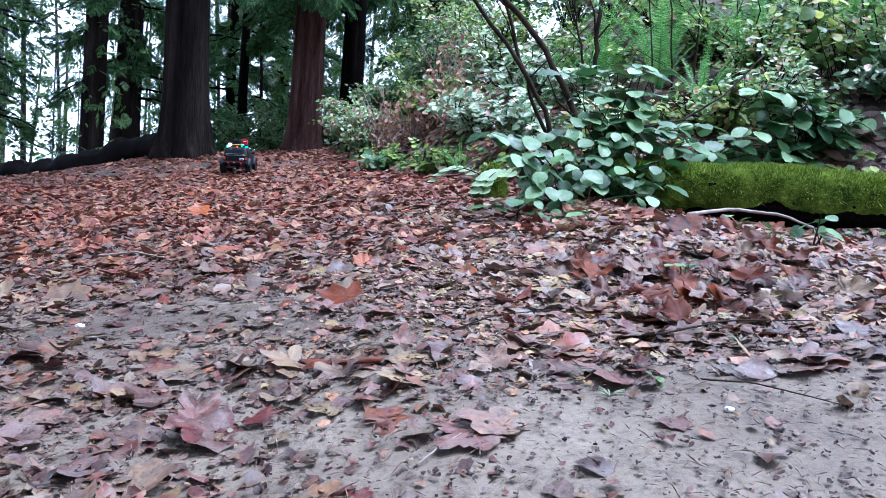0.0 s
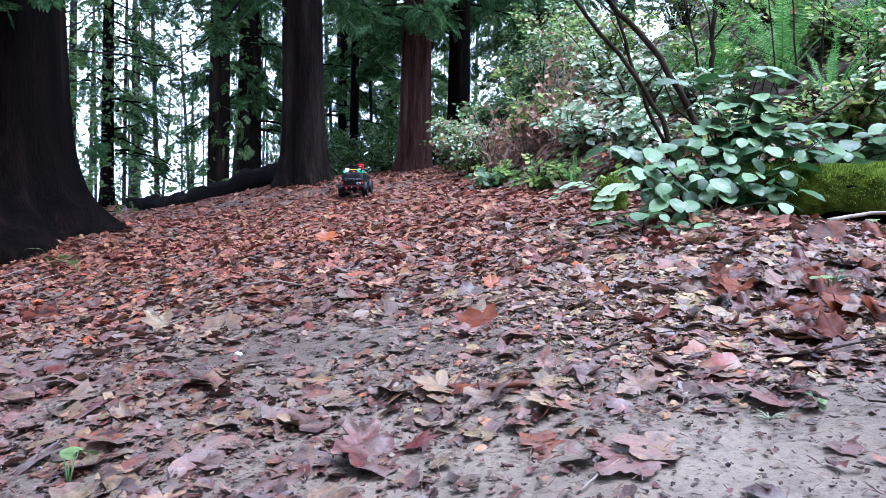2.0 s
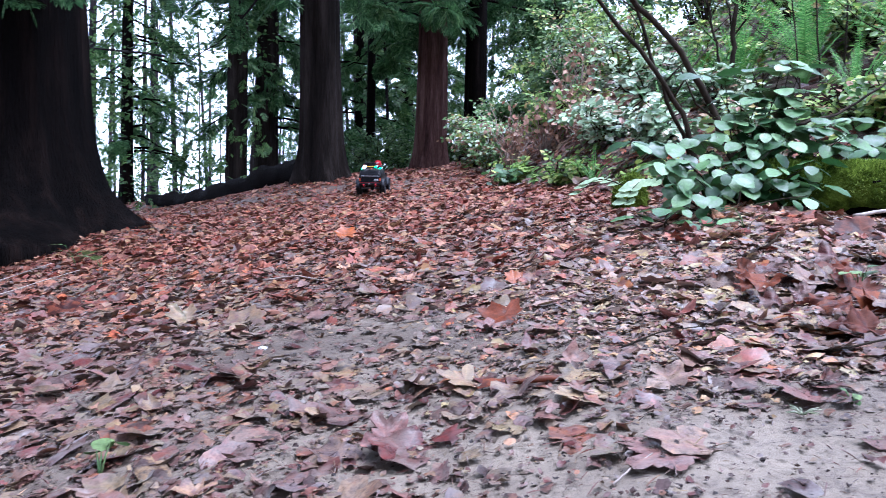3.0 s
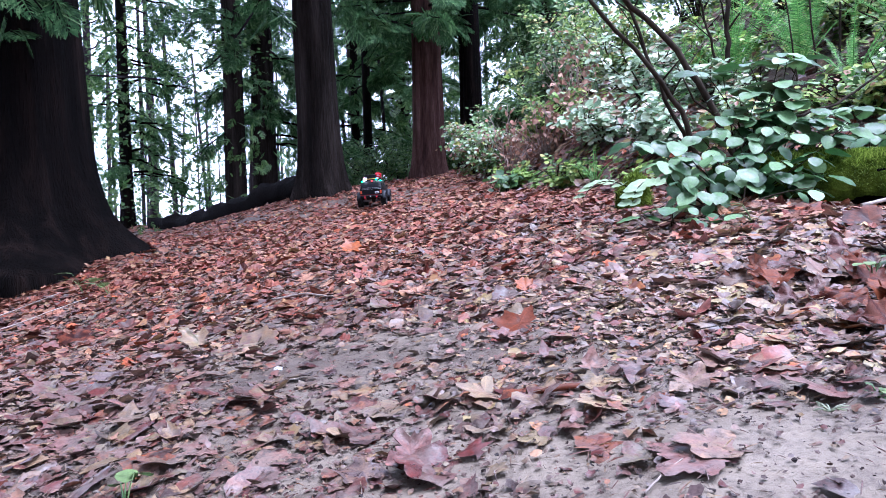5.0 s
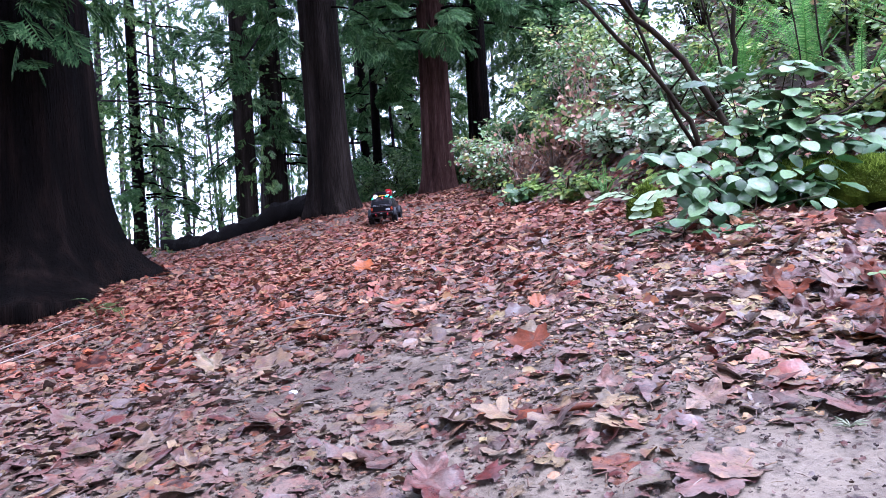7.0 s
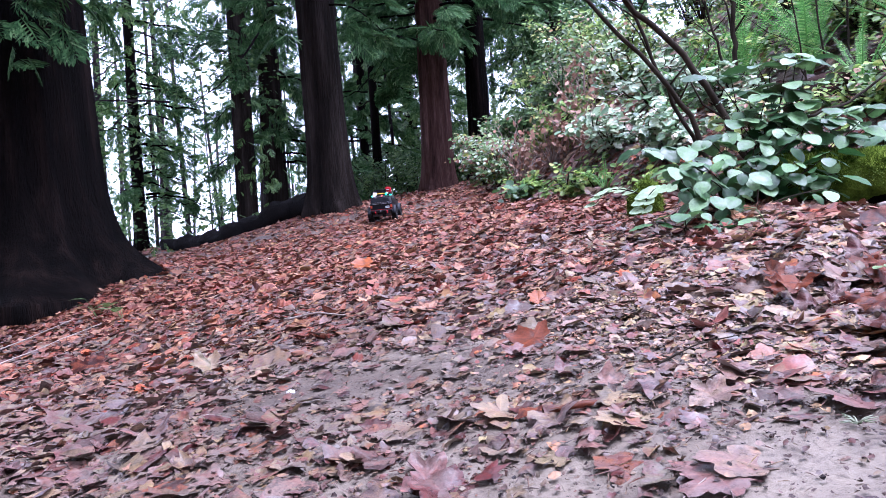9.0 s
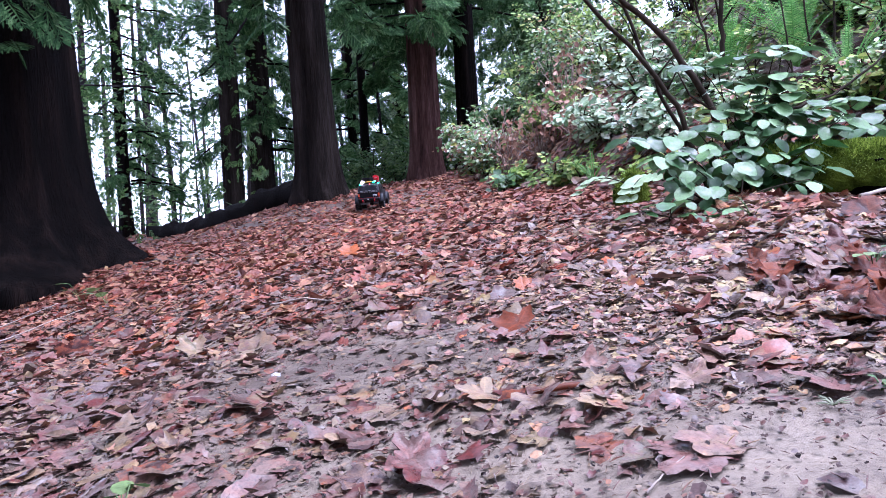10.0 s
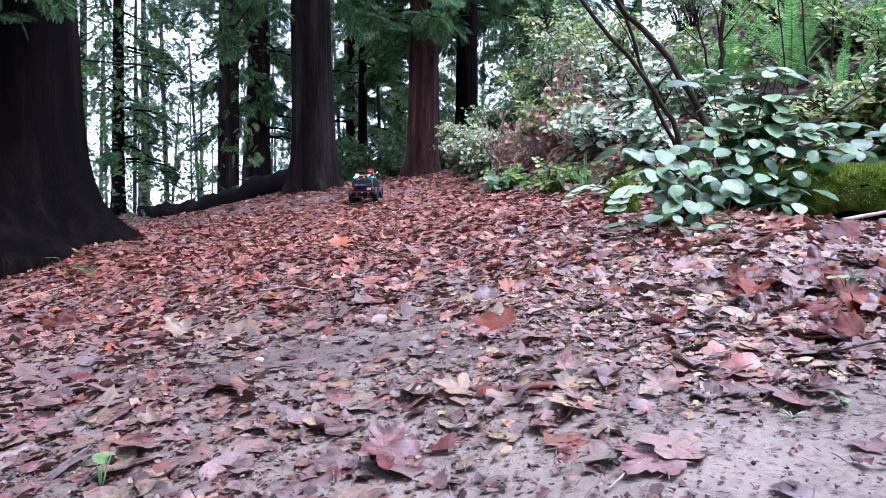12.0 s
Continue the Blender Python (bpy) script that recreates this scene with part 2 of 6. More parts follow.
def ground_material():
    """Damp grey-brown mud with grit, darker wet hollows and rotted leaf crumbs."""
    m, n, l, b = nodes_of("forest_soil")
    big, mid, fine = noise_node(n, l, 1.6, 4, 0.6), noise_node(n, l, 22, 6, 0.7), noise_node(n, l, 110, 7, 0.75)
    c1 = ramp(n, l, big.outputs[0], [(0.34, (0.062, 0.045, 0.034)), (0.45, (0.115, 0.091, 0.070)), (0.60, (0.168, 0.139, 0.108)), (0.75, (0.208, 0.176, 0.139))])
    c2 = ramp(n, l, mid.outputs[0], [(0.34, (0.52, 0.46, 0.43)), (0.47, (0.95, 0.93, 0.91)), (0.7, (1.12, 1.10, 1.07))])
    c3 = ramp(n, l, fine.outputs[0], [(0.34, (0.50, 0.46, 0.44)), (0.45, (0.92, 0.91, 0.90)), (0.65, (1.10, 1.10, 1.10))])
    dirt = n.new("ShaderNodeAttribute")
    dirt.attribute_name = "mud"
    uneven = n.new("ShaderNodeMath")
    uneven.operation, uneven.use_clamp = "MULTIPLY_ADD", True
    l.new(dirt.outputs["Fac"], uneven.inputs[0])
    l.new(mid.outputs[0], uneven.inputs[1])
    l.new(dirt.outputs["Fac"], uneven.inputs[2])
    humus = ramp(n, l, big.outputs[0], [(0.35, (0.030, 0.019, 0.014)), (0.65, (0.085, 0.056, 0.042))])
    kind = mixed(n, l, "MIX", uneven.outputs[0], humus.outputs[0], c1.outputs[0])
    l.new(mixed(n, l, "MULTIPLY", 1.0, mixed(n, l, "MULTIPLY", 1.0, kind, c2.outputs[0]), c3.outputs[0]), b.inputs["Base Color"])
    r = ramp(n, l, mid.outputs[0], [(0.35, (0.55,) * 3), (0.65, (0.88,) * 3)])
    l.new(r.outputs[0], b.inputs["Roughness"])
    b.inputs["Specular IOR Level"].default_value = 0.3
    bumped(n, l, b, mixed(n, l, "MIX", 0.6, mid.outputs[0], fine.outputs[0]), 0.7, 0.008)
    return m


M_soil = ground_material()


# ---- shaping helpers ----
def np_mesh(name, v, f, mat, smooth=False):
    """A mesh from an array of corners and an array of faces that all have the same number of corners."""
    v, f = np.ascontiguousarray(v, dtype=np.float32), np.ascontiguousarray(f, dtype=np.int32)
    me = bpy.data.meshes.new(name)
    n, k = f.shape
    me.vertices.add(len(v))
    me.vertices.foreach_set("co", v.ravel())
    me.loops.add(n * k)
    me.loops.foreach_set("vertex_index", f.ravel())
    me.polygons.add(n)
    me.polygons.foreach_set("loop_start", np.arange(0, n * k, k, dtype=np.int32))
    me.polygons.foreach_set("use_smooth", np.full(n, smooth))
    me.update(calc_edges=True)
    me.materials.append(mat)
    return me


def part_np(name, v, f, mat, parent=None, label="", smooth=False):
    ob = new(name, np_mesh(name, v, f, mat, smooth))
    ob.parent = parent
    return tagged(ob, label)


def part(name, bm, mat, parent=None, label="", smooth=False):
    """Links a bmesh as one mesh object under a thing or a part."""
    me = bpy.data.meshes.new(name)
    for f in bm.faces:
        f.smooth = smooth
    bm.to_mesh(me)
    bm.free()
    me.materials.append(mat)
    ob = new(name, me)
    ob.parent = parent
    return tagged(ob, label)


def thing(name, m, label, category, group="", kind=""):
    ob = new(name)
    ob.empty_display_size = 0.1
    ob.matrix_world = m
    return tagged(ob, label, category, group, kind)


def spread(tv, tf, mats, offs):
    """Many copies of a small shape as one array: mats (n,3,3), offs (n,3)."""
    v = np.einsum("nij,kj->nki", mats, tv) + offs[:, None, :]
    f = tf[None] + (np.arange(len(offs)) * len(tv))[:, None, None]
    return v.reshape(-1, 3), f.reshape(-1, tf.shape[1])


def joined(pieces):
    vs, fs, base = [], [], 0
    for v, f in pieces:
        vs.append(v)
        fs.append(f + base)
        base += len(v)
    return np.concatenate(vs), np.concatenate(fs)


def turns(yaw, pitch=0.0, roll=0.0, size=1.0):
    """(n,3,3) turns about z, then x, then y, each times its size."""
    yaw, pitch, roll, size = np.broadcast_arrays(np.atleast_1d(yaw).astype(float), pitch, roll, size)
    cy, sy, cp, sp, cr, sr = np.cos(yaw), np.sin(yaw), np.cos(pitch), np.sin(pitch), np.cos(roll), np.sin(roll)
    o, i = np.zeros_like(cy), np.ones_like(cy)
    z = np.stack([np.stack([cy, -sy, o], -1), np.stack([sy, cy, o], -1), np.stack([o, o, i], -1)], -2)
    x = np.stack([np.stack([i, o, o], -1), np.stack([o, cp, -sp], -1), np.stack([o, sp, cp], -1)], -2)
    y = np.stack([np.stack([cr, o, sr], -1), np.stack([o, i, o], -1), np.stack([-sr, o, cr], -1)], -2)
    return (z @ x @ y) * size[..., None, None]


def facing(ax):
    """(n,3,3) turns that lay a shape's y along each direction of ax, with its z as near upright as may be."""
    y = ax / np.linalg.norm(ax, axis=1, keepdims=True)
    x = np.cross(y, np.array([0, 0, 1.0]))
    x /= np.linalg.norm(x, axis=1, keepdims=True) + 1e-9
    return np.stack([x, y, np.cross(x, y)], -1)


def lattice(i, j, seed):
    h = np.sin(i * 127.1 + j * 311.7 + seed * 74.7) * 43758.5453
    return h - np.floor(h)


def vnoise(x, y, seed=0):
    i, j = np.floor(x), np.floor(y)
    u, v = x - i, y - j
    u, v = u * u * (3 - 2 * u), v * v * (3 - 2 * v)
    a, b, c, d = lattice(i, j, seed), lattice(i + 1, j, seed), lattice(i, j + 1, seed), lattice(i + 1, j + 1, seed)
    return a + (b - a) * u + (c - a) * v + (a - b - c + d) * u * v


def fbm(x, y, seed=0, octaves=4):
    s, amp = 0, 0.5
    for k in range(octaves):
        s = s + amp * (vnoise(x * 2 ** k, y * 2 ** k, seed + k) - 0.5)
        amp *= 0.5
    return s


def step01(a, b, x):
    t = np.clip((x - a) / (b - a), 0, 1)
    return t * t * (3 - 2 * t)


# ---- the lie of the land ----
def toe(y):
    """Where the bank on the right begins to rise."""
    return np.interp(y, [-2, 2.2, 2.6, 3.0, 3.4, 5.0, 8.0, 12.0, 20], [3.6, 2.9, 2.0, 1.15, 0.80, 0.50, 0.32, 0.45, 1.5])


def beyond(x, y):
    """How far a place lies over the shoulder on the left, where the ground falls away."""
    line = (x + 1.3) * 0.656 + (y - 7.9) * 0.755
    side = np.interp(y, [7, 12, 20], [-1.45, -1.8, -3.0]) - x
    return np.clip(np.maximum(np.minimum(line, side), -6.0 - x), 0, 9)


def land(x, y):
    x, y = np.asarray(x, float), np.asarray(y, float)
    yy = np.clip(y, -6, 12.5)
    base = 0.101 * yy + 0.0016 * np.clip(yy, 0, 99) ** 2 - 0.05 * np.clip(y - 13, 0, 30)
    z = base + 0.145 * np.clip(x, -5, 1.0) - 0.05 * np.clip(x - 1.0, 0, 1.2) + 0.12 * np.exp(-((x + 2.35) ** 2 + (y - 4.7) ** 2) / 0.55)
    s = np.clip(x - toe(y), 0, 12)
    z = z + np.interp(y, [2.8, 4, 6], [0.36, 0.44, 0.62]) * s * step01(0, 0.5, s) - 0.25 * np.clip(s - 4, 0, 8)
    z = z + 0.11 * np.exp(-((x + 1.25) / 0.85) ** 2 - ((y - 7.9) / 0.9) ** 2) - 0.10 * np.exp(-((x + 3.4) / 1.0) ** 2 - ((y - 9.3) / 1.0) ** 2)
    d = beyond(x, y)
    z = z - 0.55 * d * step01(0, 1.0, d)
    near = np.exp(-((x / 6) ** 2 + ((y - 4) / 9) ** 2))
    z = z + near * (0.10 * fbm(x * 0.9, y * 0.9, 3, 3) + 0.028 * fbm(x * 5, y * 5, 11, 4)) + (1 - near) * 0.5 * fbm(x * 0.25, y * 0.25, 5, 3)
    return z


def trodden(x, y):
    """Where the path is bare, trodden mud: 0 to 1."""
    def spot(x0, y0, sx, sy, k):
        return k * np.exp(-(((x - x0) / sx) ** 2 + ((y - y0) / sy) ** 2))
    return spot(-0.14, 1.38, 0.42, 0.22, 1.0) + spot(0.50, 0.68, 0.50, 0.26, 1.0) + spot(-0.12, 0.98, 0.4, 0.2, 0.28) + spot(0.25, 1.10, 0.25, 0.16, 0.45)


def steps(a, b, fine, reach, grow=1.13):
    mid = np.arange(a, b + fine / 2, fine)
    up, d = [], fine
    while not up or up[-1] < reach:
        d *= grow
        up.append((up[-1] if up else 0) + d)
    up = np.array(up)
    return np.concatenate([(a - up)[::-1], mid, b + up])


gx, gy = steps(-1.3, 1.5, 0.017, 900), steps(0.45, 2.9, 0.017, 900)
GX, GY = np.meshgrid(gx, gy)
GV = np.stack([GX, GY, land(GX, GY)], -1).reshape(-1, 3)
q = (np.arange(len(gy) - 1)[:, None] * len(gx) + np.arange(len(gx) - 1)[None]).ravel()
ground = part_np("ground", GV, np.stack([q, q + 1, q + 1 + len(gx), q + len(gx)], -1), M_soil, None, "damp grey-brown forest path of mud rising between trees", True)
mud = ground.data.attributes.new("mud", "FLOAT", "POINT")
mud.data.foreach_set("value", np.clip(1.5 * trodden(GV[:, 0], GV[:, 1]) + 0.35 * np.exp(-((GV[:, 0] - 0.1) / 0.8) ** 2) * (1 - step01(1.6, 3.0, GV[:, 1])) + 0.12, 0, 1).astype(np.float32))
tagged(ground, "", "ground", "", "structure")


# ---- trees ----
def tube(path, radii, sides=10, ridges=None):
    """A tapered tube along a path of points."""
    p, r = np.asarray(path, float), np.asarray(radii, float)
    d = np.gradient(p, axis=0)
    d /= np.linalg.norm(d, axis=1, keepdims=True)
    ref = np.where(np.abs(d[:, 2:3]) > 0.9, np.array([[1.0, 0, 0]]), np.array([[0, 0, 1.0]]))
    u = np.cross(d, ref)
    u /= np.linalg.norm(u, axis=1, keepdims=True)
    w = np.cross(d, u)
    a = np.linspace(0, 2 * np.pi, sides, endpoint=False)
    rr = r[:, None] * (np.ones((1, sides)) if ridges is None else ridges)
    v = p[:, None] + rr[..., None] * (np.cos(a)[None, :, None] * u[:, None] + np.sin(a)[None, :, None] * w[:, None])
    i = (np.arange(len(p) - 1)[:, None] * sides + np.arange(sides)[None])
    j = (np.arange(len(p) - 1)[:, None] * sides + (np.arange(sides)[None] + 1) % sides)
    f = np.stack([i, j, j + sides, i + sides], -1).reshape(-1, 4)
    v = np.concatenate([v.reshape(-1, 3), p[:1], p[-1:]])
    s, n = np.arange(sides), len(p) * sides
    e = (np.arange(sides) + 1) % sides
    low = np.stack([e, s, np.full(sides, n), np.full(sides, n)], -1)
    top = np.stack([s + n - sides, e + n - sides, np.full(sides, n + 1), np.full(sides, n + 1)], -1)
    return v, np.concatenate([f, low[:, :4], top[:, :4]])


def tri(f):
    """Quads to triangles, without the empty ones."""
    t = np.concatenate([f[:, [0, 1, 2]], f[:, [0, 2, 3]]])
    return t[(t[:, 0] != t[:, 1]) & (t[:, 1] != t[:, 2]) & (t[:, 0] != t[:, 2])]


def spray_shape(seed, long=1.0, side=9):
    """A flat, drooping cedar spray: a midrib with pointed side sprigs that branch once; y along, about 1 long."""
    g = np.random.default_rng(seed)
    v, f = [], []

    def sprig(p, ang, ln, wd):
        d, e = np.array([math.sin(ang), math.cos(ang)]), np.array([math.cos(ang), -math.sin(ang)])
        a, b, c, t = p, p + d * ln * 0.45 + e * wd, p + d * ln * 0.45 - e * wd, p + d * ln
        k = len(v)
        for q in (a, b, t, c):
            v.append((q[0], q[1], -0.35 * (q[0] ** 2) * 1.2 - 0.12 * q[1] ** 2 + g.normal(0, 0.008)))
        f.append((k, k + 1, k + 2))
        f.append((k, k + 2, k + 3))

    sprig(np.array([0, 0.0]), 0, 1.0, 0.025)
    for k in range(side):
        y = 0.10 + 0.82 * k / side
        ln = (0.46 * (1 - (k / side) ** 1.6) + 0.12) * g.uniform(0.85, 1.1)
        for s in (-1, 1):
            ang = s * g.uniform(0.75, 0.95)
            p = np.array([0, y])
            sprig(p, ang, ln, 0.028)
            d = np.array([math.sin(ang), math.cos(ang)])
            for m in range(3):
                q = p + d * ln * (0.3 + 0.22 * m)
                sprig(q, ang - s * 0.6, ln * 0.40, 0.02)
                if m < 2:
                    sprig(q, ang + s * 0.55, ln * 0.33, 0.018)
    return np.array(v) * long, np.array(f)


SPRAYS = [spray_shape(k) for k in range(4)]


def thin_spray(seed):
    """A sparse spray for foliage far off: a rib with six pairs of narrow sprigs."""
    g = np.random.default_rng(seed)
    v, f = [], []
    for k in range(13):
        y, s = (0.0, 0) if k == 0 else (0.1 + 0.14 * ((k - 1) // 2), -1 if k % 2 else 1)
        ang = s * g.uniform(0.6, 1.0)
        ln = 1.0 if k == 0 else (0.5 - 0.4 * y) * g.uniform(0.8, 1.2)
        d, e, p = np.array([math.sin(ang), math.cos(ang)]), np.array([math.cos(ang), -math.sin(ang)]), np.array([0.0, y])
        b = len(v)
        for q in (p, p + d * ln * 0.5 + e * 0.045, p + d * ln, p + d * ln * 0.5 - e * 0.045):
            v.append((q[0], q[1], -0.3 * q[0] ** 2 - 0.15 * q[1] ** 2))
        f += [(b, b + 1, b + 2), (b, b + 2, b + 3)]
    return np.array(v), np.array(f)


THIN = [thin_spray(k) for k in range(3)]


def crown(g, base, height, low, count, reach, size, lean=(0, 0), top=0.25, droop=0.5, side=None, dense=13.0):
    """Limbs and hanging sprays of a cedar. Returns the limbs' and the sprays' arrays."""
    limbs, sets = [], [[] for _ in SPRAYS]
    for k in range(count):
        u = (k + g.random()) / count
        h = low + (height - low) * u ** 1.25
        ang = g.uniform(0, 2 * np.pi) if side is None else g.uniform(*side)
        ln = reach * (1 - (1 - top) * u) * g.uniform(0.6, 1.15)
        t = np.linspace(0, 1, 7)
        r = 0.1 + ln * t
        z = h + ln * (0.10 * t - droop * t ** 2 + 0.18 * t ** 4) + 0.02 * g.normal(size=7)
        w = ang + 0.25 * g.normal() * t
        cx, cy = base[0] + lean[0] * h, base[1] + lean[1] * h
        p = np.stack([cx + r * np.cos(w), cy + r * np.sin(w), base[2] + z], -1)
        limbs.append(tube(p, np.linspace(0.022, 0.004, 7) * (0.6 + ln / 3), 5))
        n = max(4, int(ln * dense))
        tt = g.uniform(0.18, 1.0, n)
        q = np.stack([np.interp(tt, t, p[:, i]) for i in range(3)], -1)
        out = np.stack([np.cos(w[0] + g.normal(0, 0.8, n)), np.sin(w[0] + g.normal(0, 0.8, n)), -g.uniform(0.2, 1.3, n)], -1)
        fm = facing(out) @ turns(np.zeros(n), g.normal(0, 0.3, n), g.normal(0, 0.6, n))
        sz = size * g.uniform(0.6, 1.3, n)
        which = g.integers(0, len(SPRAYS), n)
        for s in range(len(SPRAYS)):
            c = which == s
            if c.any():
                sets[s].append((fm[c] * sz[c, None, None], q[c]))
    got = [spread(*SPRAYS[s], np.concatenate([a for a, _ in x]), np.concatenate([b for _, b in x])) for s, x in enumerate(sets) if x]
    return joined(limbs), joined(got)


def trunk_shape(g, x, y, r, height, lean, flare, sides=40, rings=46):
    """Furrowed bark over a fluted foot that spreads into roots."""
    h = np.concatenate([np.linspace(-0.25, 0.9, 18), np.linspace(0.9, height, rings - 17)[1:]])
    rr = r * (1 - 0.55 * np.clip(h, 0, None) / height) + r * flare * np.exp(-np.clip(h + 0.05, 0, None) / 0.25)
    z0 = float(land(x, y))
    p = np.stack([x + lean[0] * h, y + lean[1] * h, z0 + h], -1)
    a = np.linspace(0, 2 * np.pi, sides, endpoint=False)
    ph, lobes = g.uniform(0, 6.28), g.integers(5, 7)
    foot = np.exp(-np.clip(h, 0, None) / 0.35)[:, None]
    rid = 1 + foot * 0.16 * np.cos(lobes * a + ph)[None] + 0.05 * np.sin(a * 17 + ph + 0.6 * np.sin(h * 2.0)[:, None]) + 0.05 * (np.array(
        [[vnoise(np.array(k * 1.3), np.array(hh * 0.9), int(ph * 9)) for k in range(sides)] for hh in h]) - 0.5)
    return tube(p, rr, sides, rid)


def cedar(x, y, r, height, label, seed, lean=(0.0, 0.0), flare=0.55, low=1.6, limbs=60, reach=2.2, size=0.5, droop=0.5, side=None, dense=13.0, bark=None):
    g = np.random.default_rng(seed)
    z0 = float(land(x, y))
    t = thing("cedar_tree", pose(x, y, z0), label, "tree", "cedars beside the path")
    at = np.array([x, y, z0])
    v, f = trunk_shape(g, x, y, r, height, lean, flare)
    part_np("trunk", v - at, f, bark or M_shadebark, t, "", True)
    lv, cv = crown(g, (0, 0, 0), height, low, limbs, reach, size, lean, 0.3, droop, side, dense)
    tagged(part_np("branchwork", *lv, M_shadebark, t, "", True), kind="stuff")
    tagged(part_np("crown", *cv, M_cedar, t, "dark green drooping cedar sprays"), kind="stuff")
    return t


# great trunk close to the path, and the row along its shoulder
TREES = [
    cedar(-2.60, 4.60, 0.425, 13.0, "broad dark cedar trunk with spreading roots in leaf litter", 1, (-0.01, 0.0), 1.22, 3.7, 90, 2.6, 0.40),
    cedar(-1.20, 7.75, 0.215, 13.0, "straight dark cedar trunk with ridged bark above leafy ground", 2, (-0.022, 0.0), 0.42, 3.1, 85, 2.2, 0.36, bark=M_halflitbark),
    cedar(-2.93, 10.9, 0.155, 12.0, "slender dark cedar trunk beyond a rotten log", 3, (0.0, 0.0), 0.4, 3.3, 40, 1.5, 0.30, bark=M_halflitbark),
    cedar(-2.82, 12.3, 0.20, 12.0, "dark cedar trunk half hidden by its own sprays", 4, (0.0, 0.0), 0.4, 1.4, 56, 1.4, 0.32, 0.7, bark=M_halflitbark),
    cedar(-0.10, 11.95, 0.25, 14.0, "reddish-brown cedar trunk at the crest of the path", 5, (0.0, 0.0), 0.3, 2.2, 80, 2.2, 0.34, bark=M_litredbark),
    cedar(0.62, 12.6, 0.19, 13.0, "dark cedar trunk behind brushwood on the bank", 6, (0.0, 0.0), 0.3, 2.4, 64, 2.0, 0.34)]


def low_branch(tree, start, end, size, n, seed):
    """One drooping branch with broad sprays, in metres from the tree's foot."""
    g = np.random.default_rng(seed)
    a, b = np.array(start), np.array(end)
    t = np.linspace(0, 1, 8)
    p = a + (b - a) * t[:, None] + np.array([0, 0, 1.0]) * (0.12 * np.sin(np.pi * t))[:, None]
    br = part_np("branch", *tube(p, np.linspace(0.012, 0.003, 8), 6), M_shadebark, tree, "thin drooping branch", True)
    q = np.stack([np.interp(g.uniform(0.25, 1.0, n), t, p[:, i]) for i in range(3)], -1)
    d = (b - a) / np.linalg.norm(b - a)
    out = d + g.normal(0, 0.5, (n, 3)) + np.array([0, 0, -0.4])
    m = facing(out) @ turns(np.zeros(n), g.normal(0.2, 0.3, n), g.normal(0, 0.7, n)) * (size * g.uniform(0.7, 1.2, n))[:, None, None]
    tagged(part_np("spray", *spread(*SPRAYS[seed % 4], m, q), M_cedar, br, "flat green cedar sprays"), kind="stuff")


low_branch(TREES[0], (-0.1, -0.35, 1.75), (0.62, -0.70, 1.28), 0.26, 12, 1)
low_branch(TREES[0], (0.25, -0.3, 1.9), (0.75, -0.5, 1.55), 0.28, 10, 2)
low_branch(TREES[1], (0.1, -0.1, 2.1), (0.75, -0.6, 1.55), 0.30, 16, 3)
low_branch(TREES[1], (-0.1, -0.1, 2.5), (-0.6, -0.3, 1.75), 0.30, 14, 4)
low_branch(TREES[4], (0.1, -0.2, 2.6), (0.6, -0.8, 1.9), 0.36, 16, 5)
low_branch(TREES[4], (-0.2, -0.2, 2.6), (-0.9, -0.6, 1.7), 0.36, 18, 6)
low_branch(TREES[4], (0.0, -0.2, 4.2), (-0.35, -1.3, 3.0), 0.38, 20, 7)
low_branch(TREES[4], (0.1, -0.2, 4.0), (0.45, -1.1, 2.7), 0.38, 20, 8)
low_branch(TREES[4], (0.0, -0.2, 4.6), (0.05, -1.5, 3.4), 0.40, 22, 9)
low_branch(TREES[3], (0.0, -0.2, 2.6), (0.3, -0.8, 1.7), 0.34, 16, 10)
low_branch(TREES[3], (-0.1, -0.2, 3.4), (-0.2, -0.9, 2.4), 0.36, 18, 11)
low_branch(TREES[2], (0.1, -0.1, 3.6), (0.2, -0.9, 2.6), 0.34, 18, 12)
# unseen cedar copies, added behind and to the left to block skylight
for k, (x, y, turn) in enumerate(((-4.5, -2.0, 40), (-2.4, -4.6, 100), (-2.3, -2.6, 200), (-3.3, 0.6, 10), (-6.0, 1.2, 150), (-5.5, -5.5, 60), (-0.8, -8.5, 330), (-7.5, -2.0, 80),
                                  (-3.4, -7.8, 15), (-1.8, -6.6, 120), (-6.6, 4.0, 220), (-8.5, 1.5, 310), (-4.7, 2.4, 170), (-8.6, -6.0, 95), (0.6, -5.2, 75), (1.6, -8.2, 250), (-3.6, -1.0, 265), (-1.2, -3.4, 300))):
    copy_thing(TREES[1 + k % 5], pose(x, y, float(land(x, y)), 0, 0, turn))


def rotten_log():
    a, b = np.array([-1.25, 7.75]), np.array([-3.9, 10.1])
    t = np.linspace(0, 1, 40)
    xy = a + (b - a) * t[:, None] + 0.05 * np.stack([np.sin(t * 9), np.cos(t * 7)], -1)
    r = 0.165 - 0.07 * t + 0.012 * np.sin(t * 31) + 0.01 * np.sin(t * 53)
    p = np.stack([xy[:, 0], xy[:, 1], land(xy[:, 0], xy[:, 1]) + r * 0.55], -1)
    g = np.random.default_rng(8)
    v, f = tube(p, r, 18, 1 + 0.12 * g.normal(size=(40, 18)) * 0.6)
    tagged(part_np("fallen_log", v, f, M_shadewood, None, "near-black rotten log lying along the path's shoulder", True), "", "log")


rotten_log()

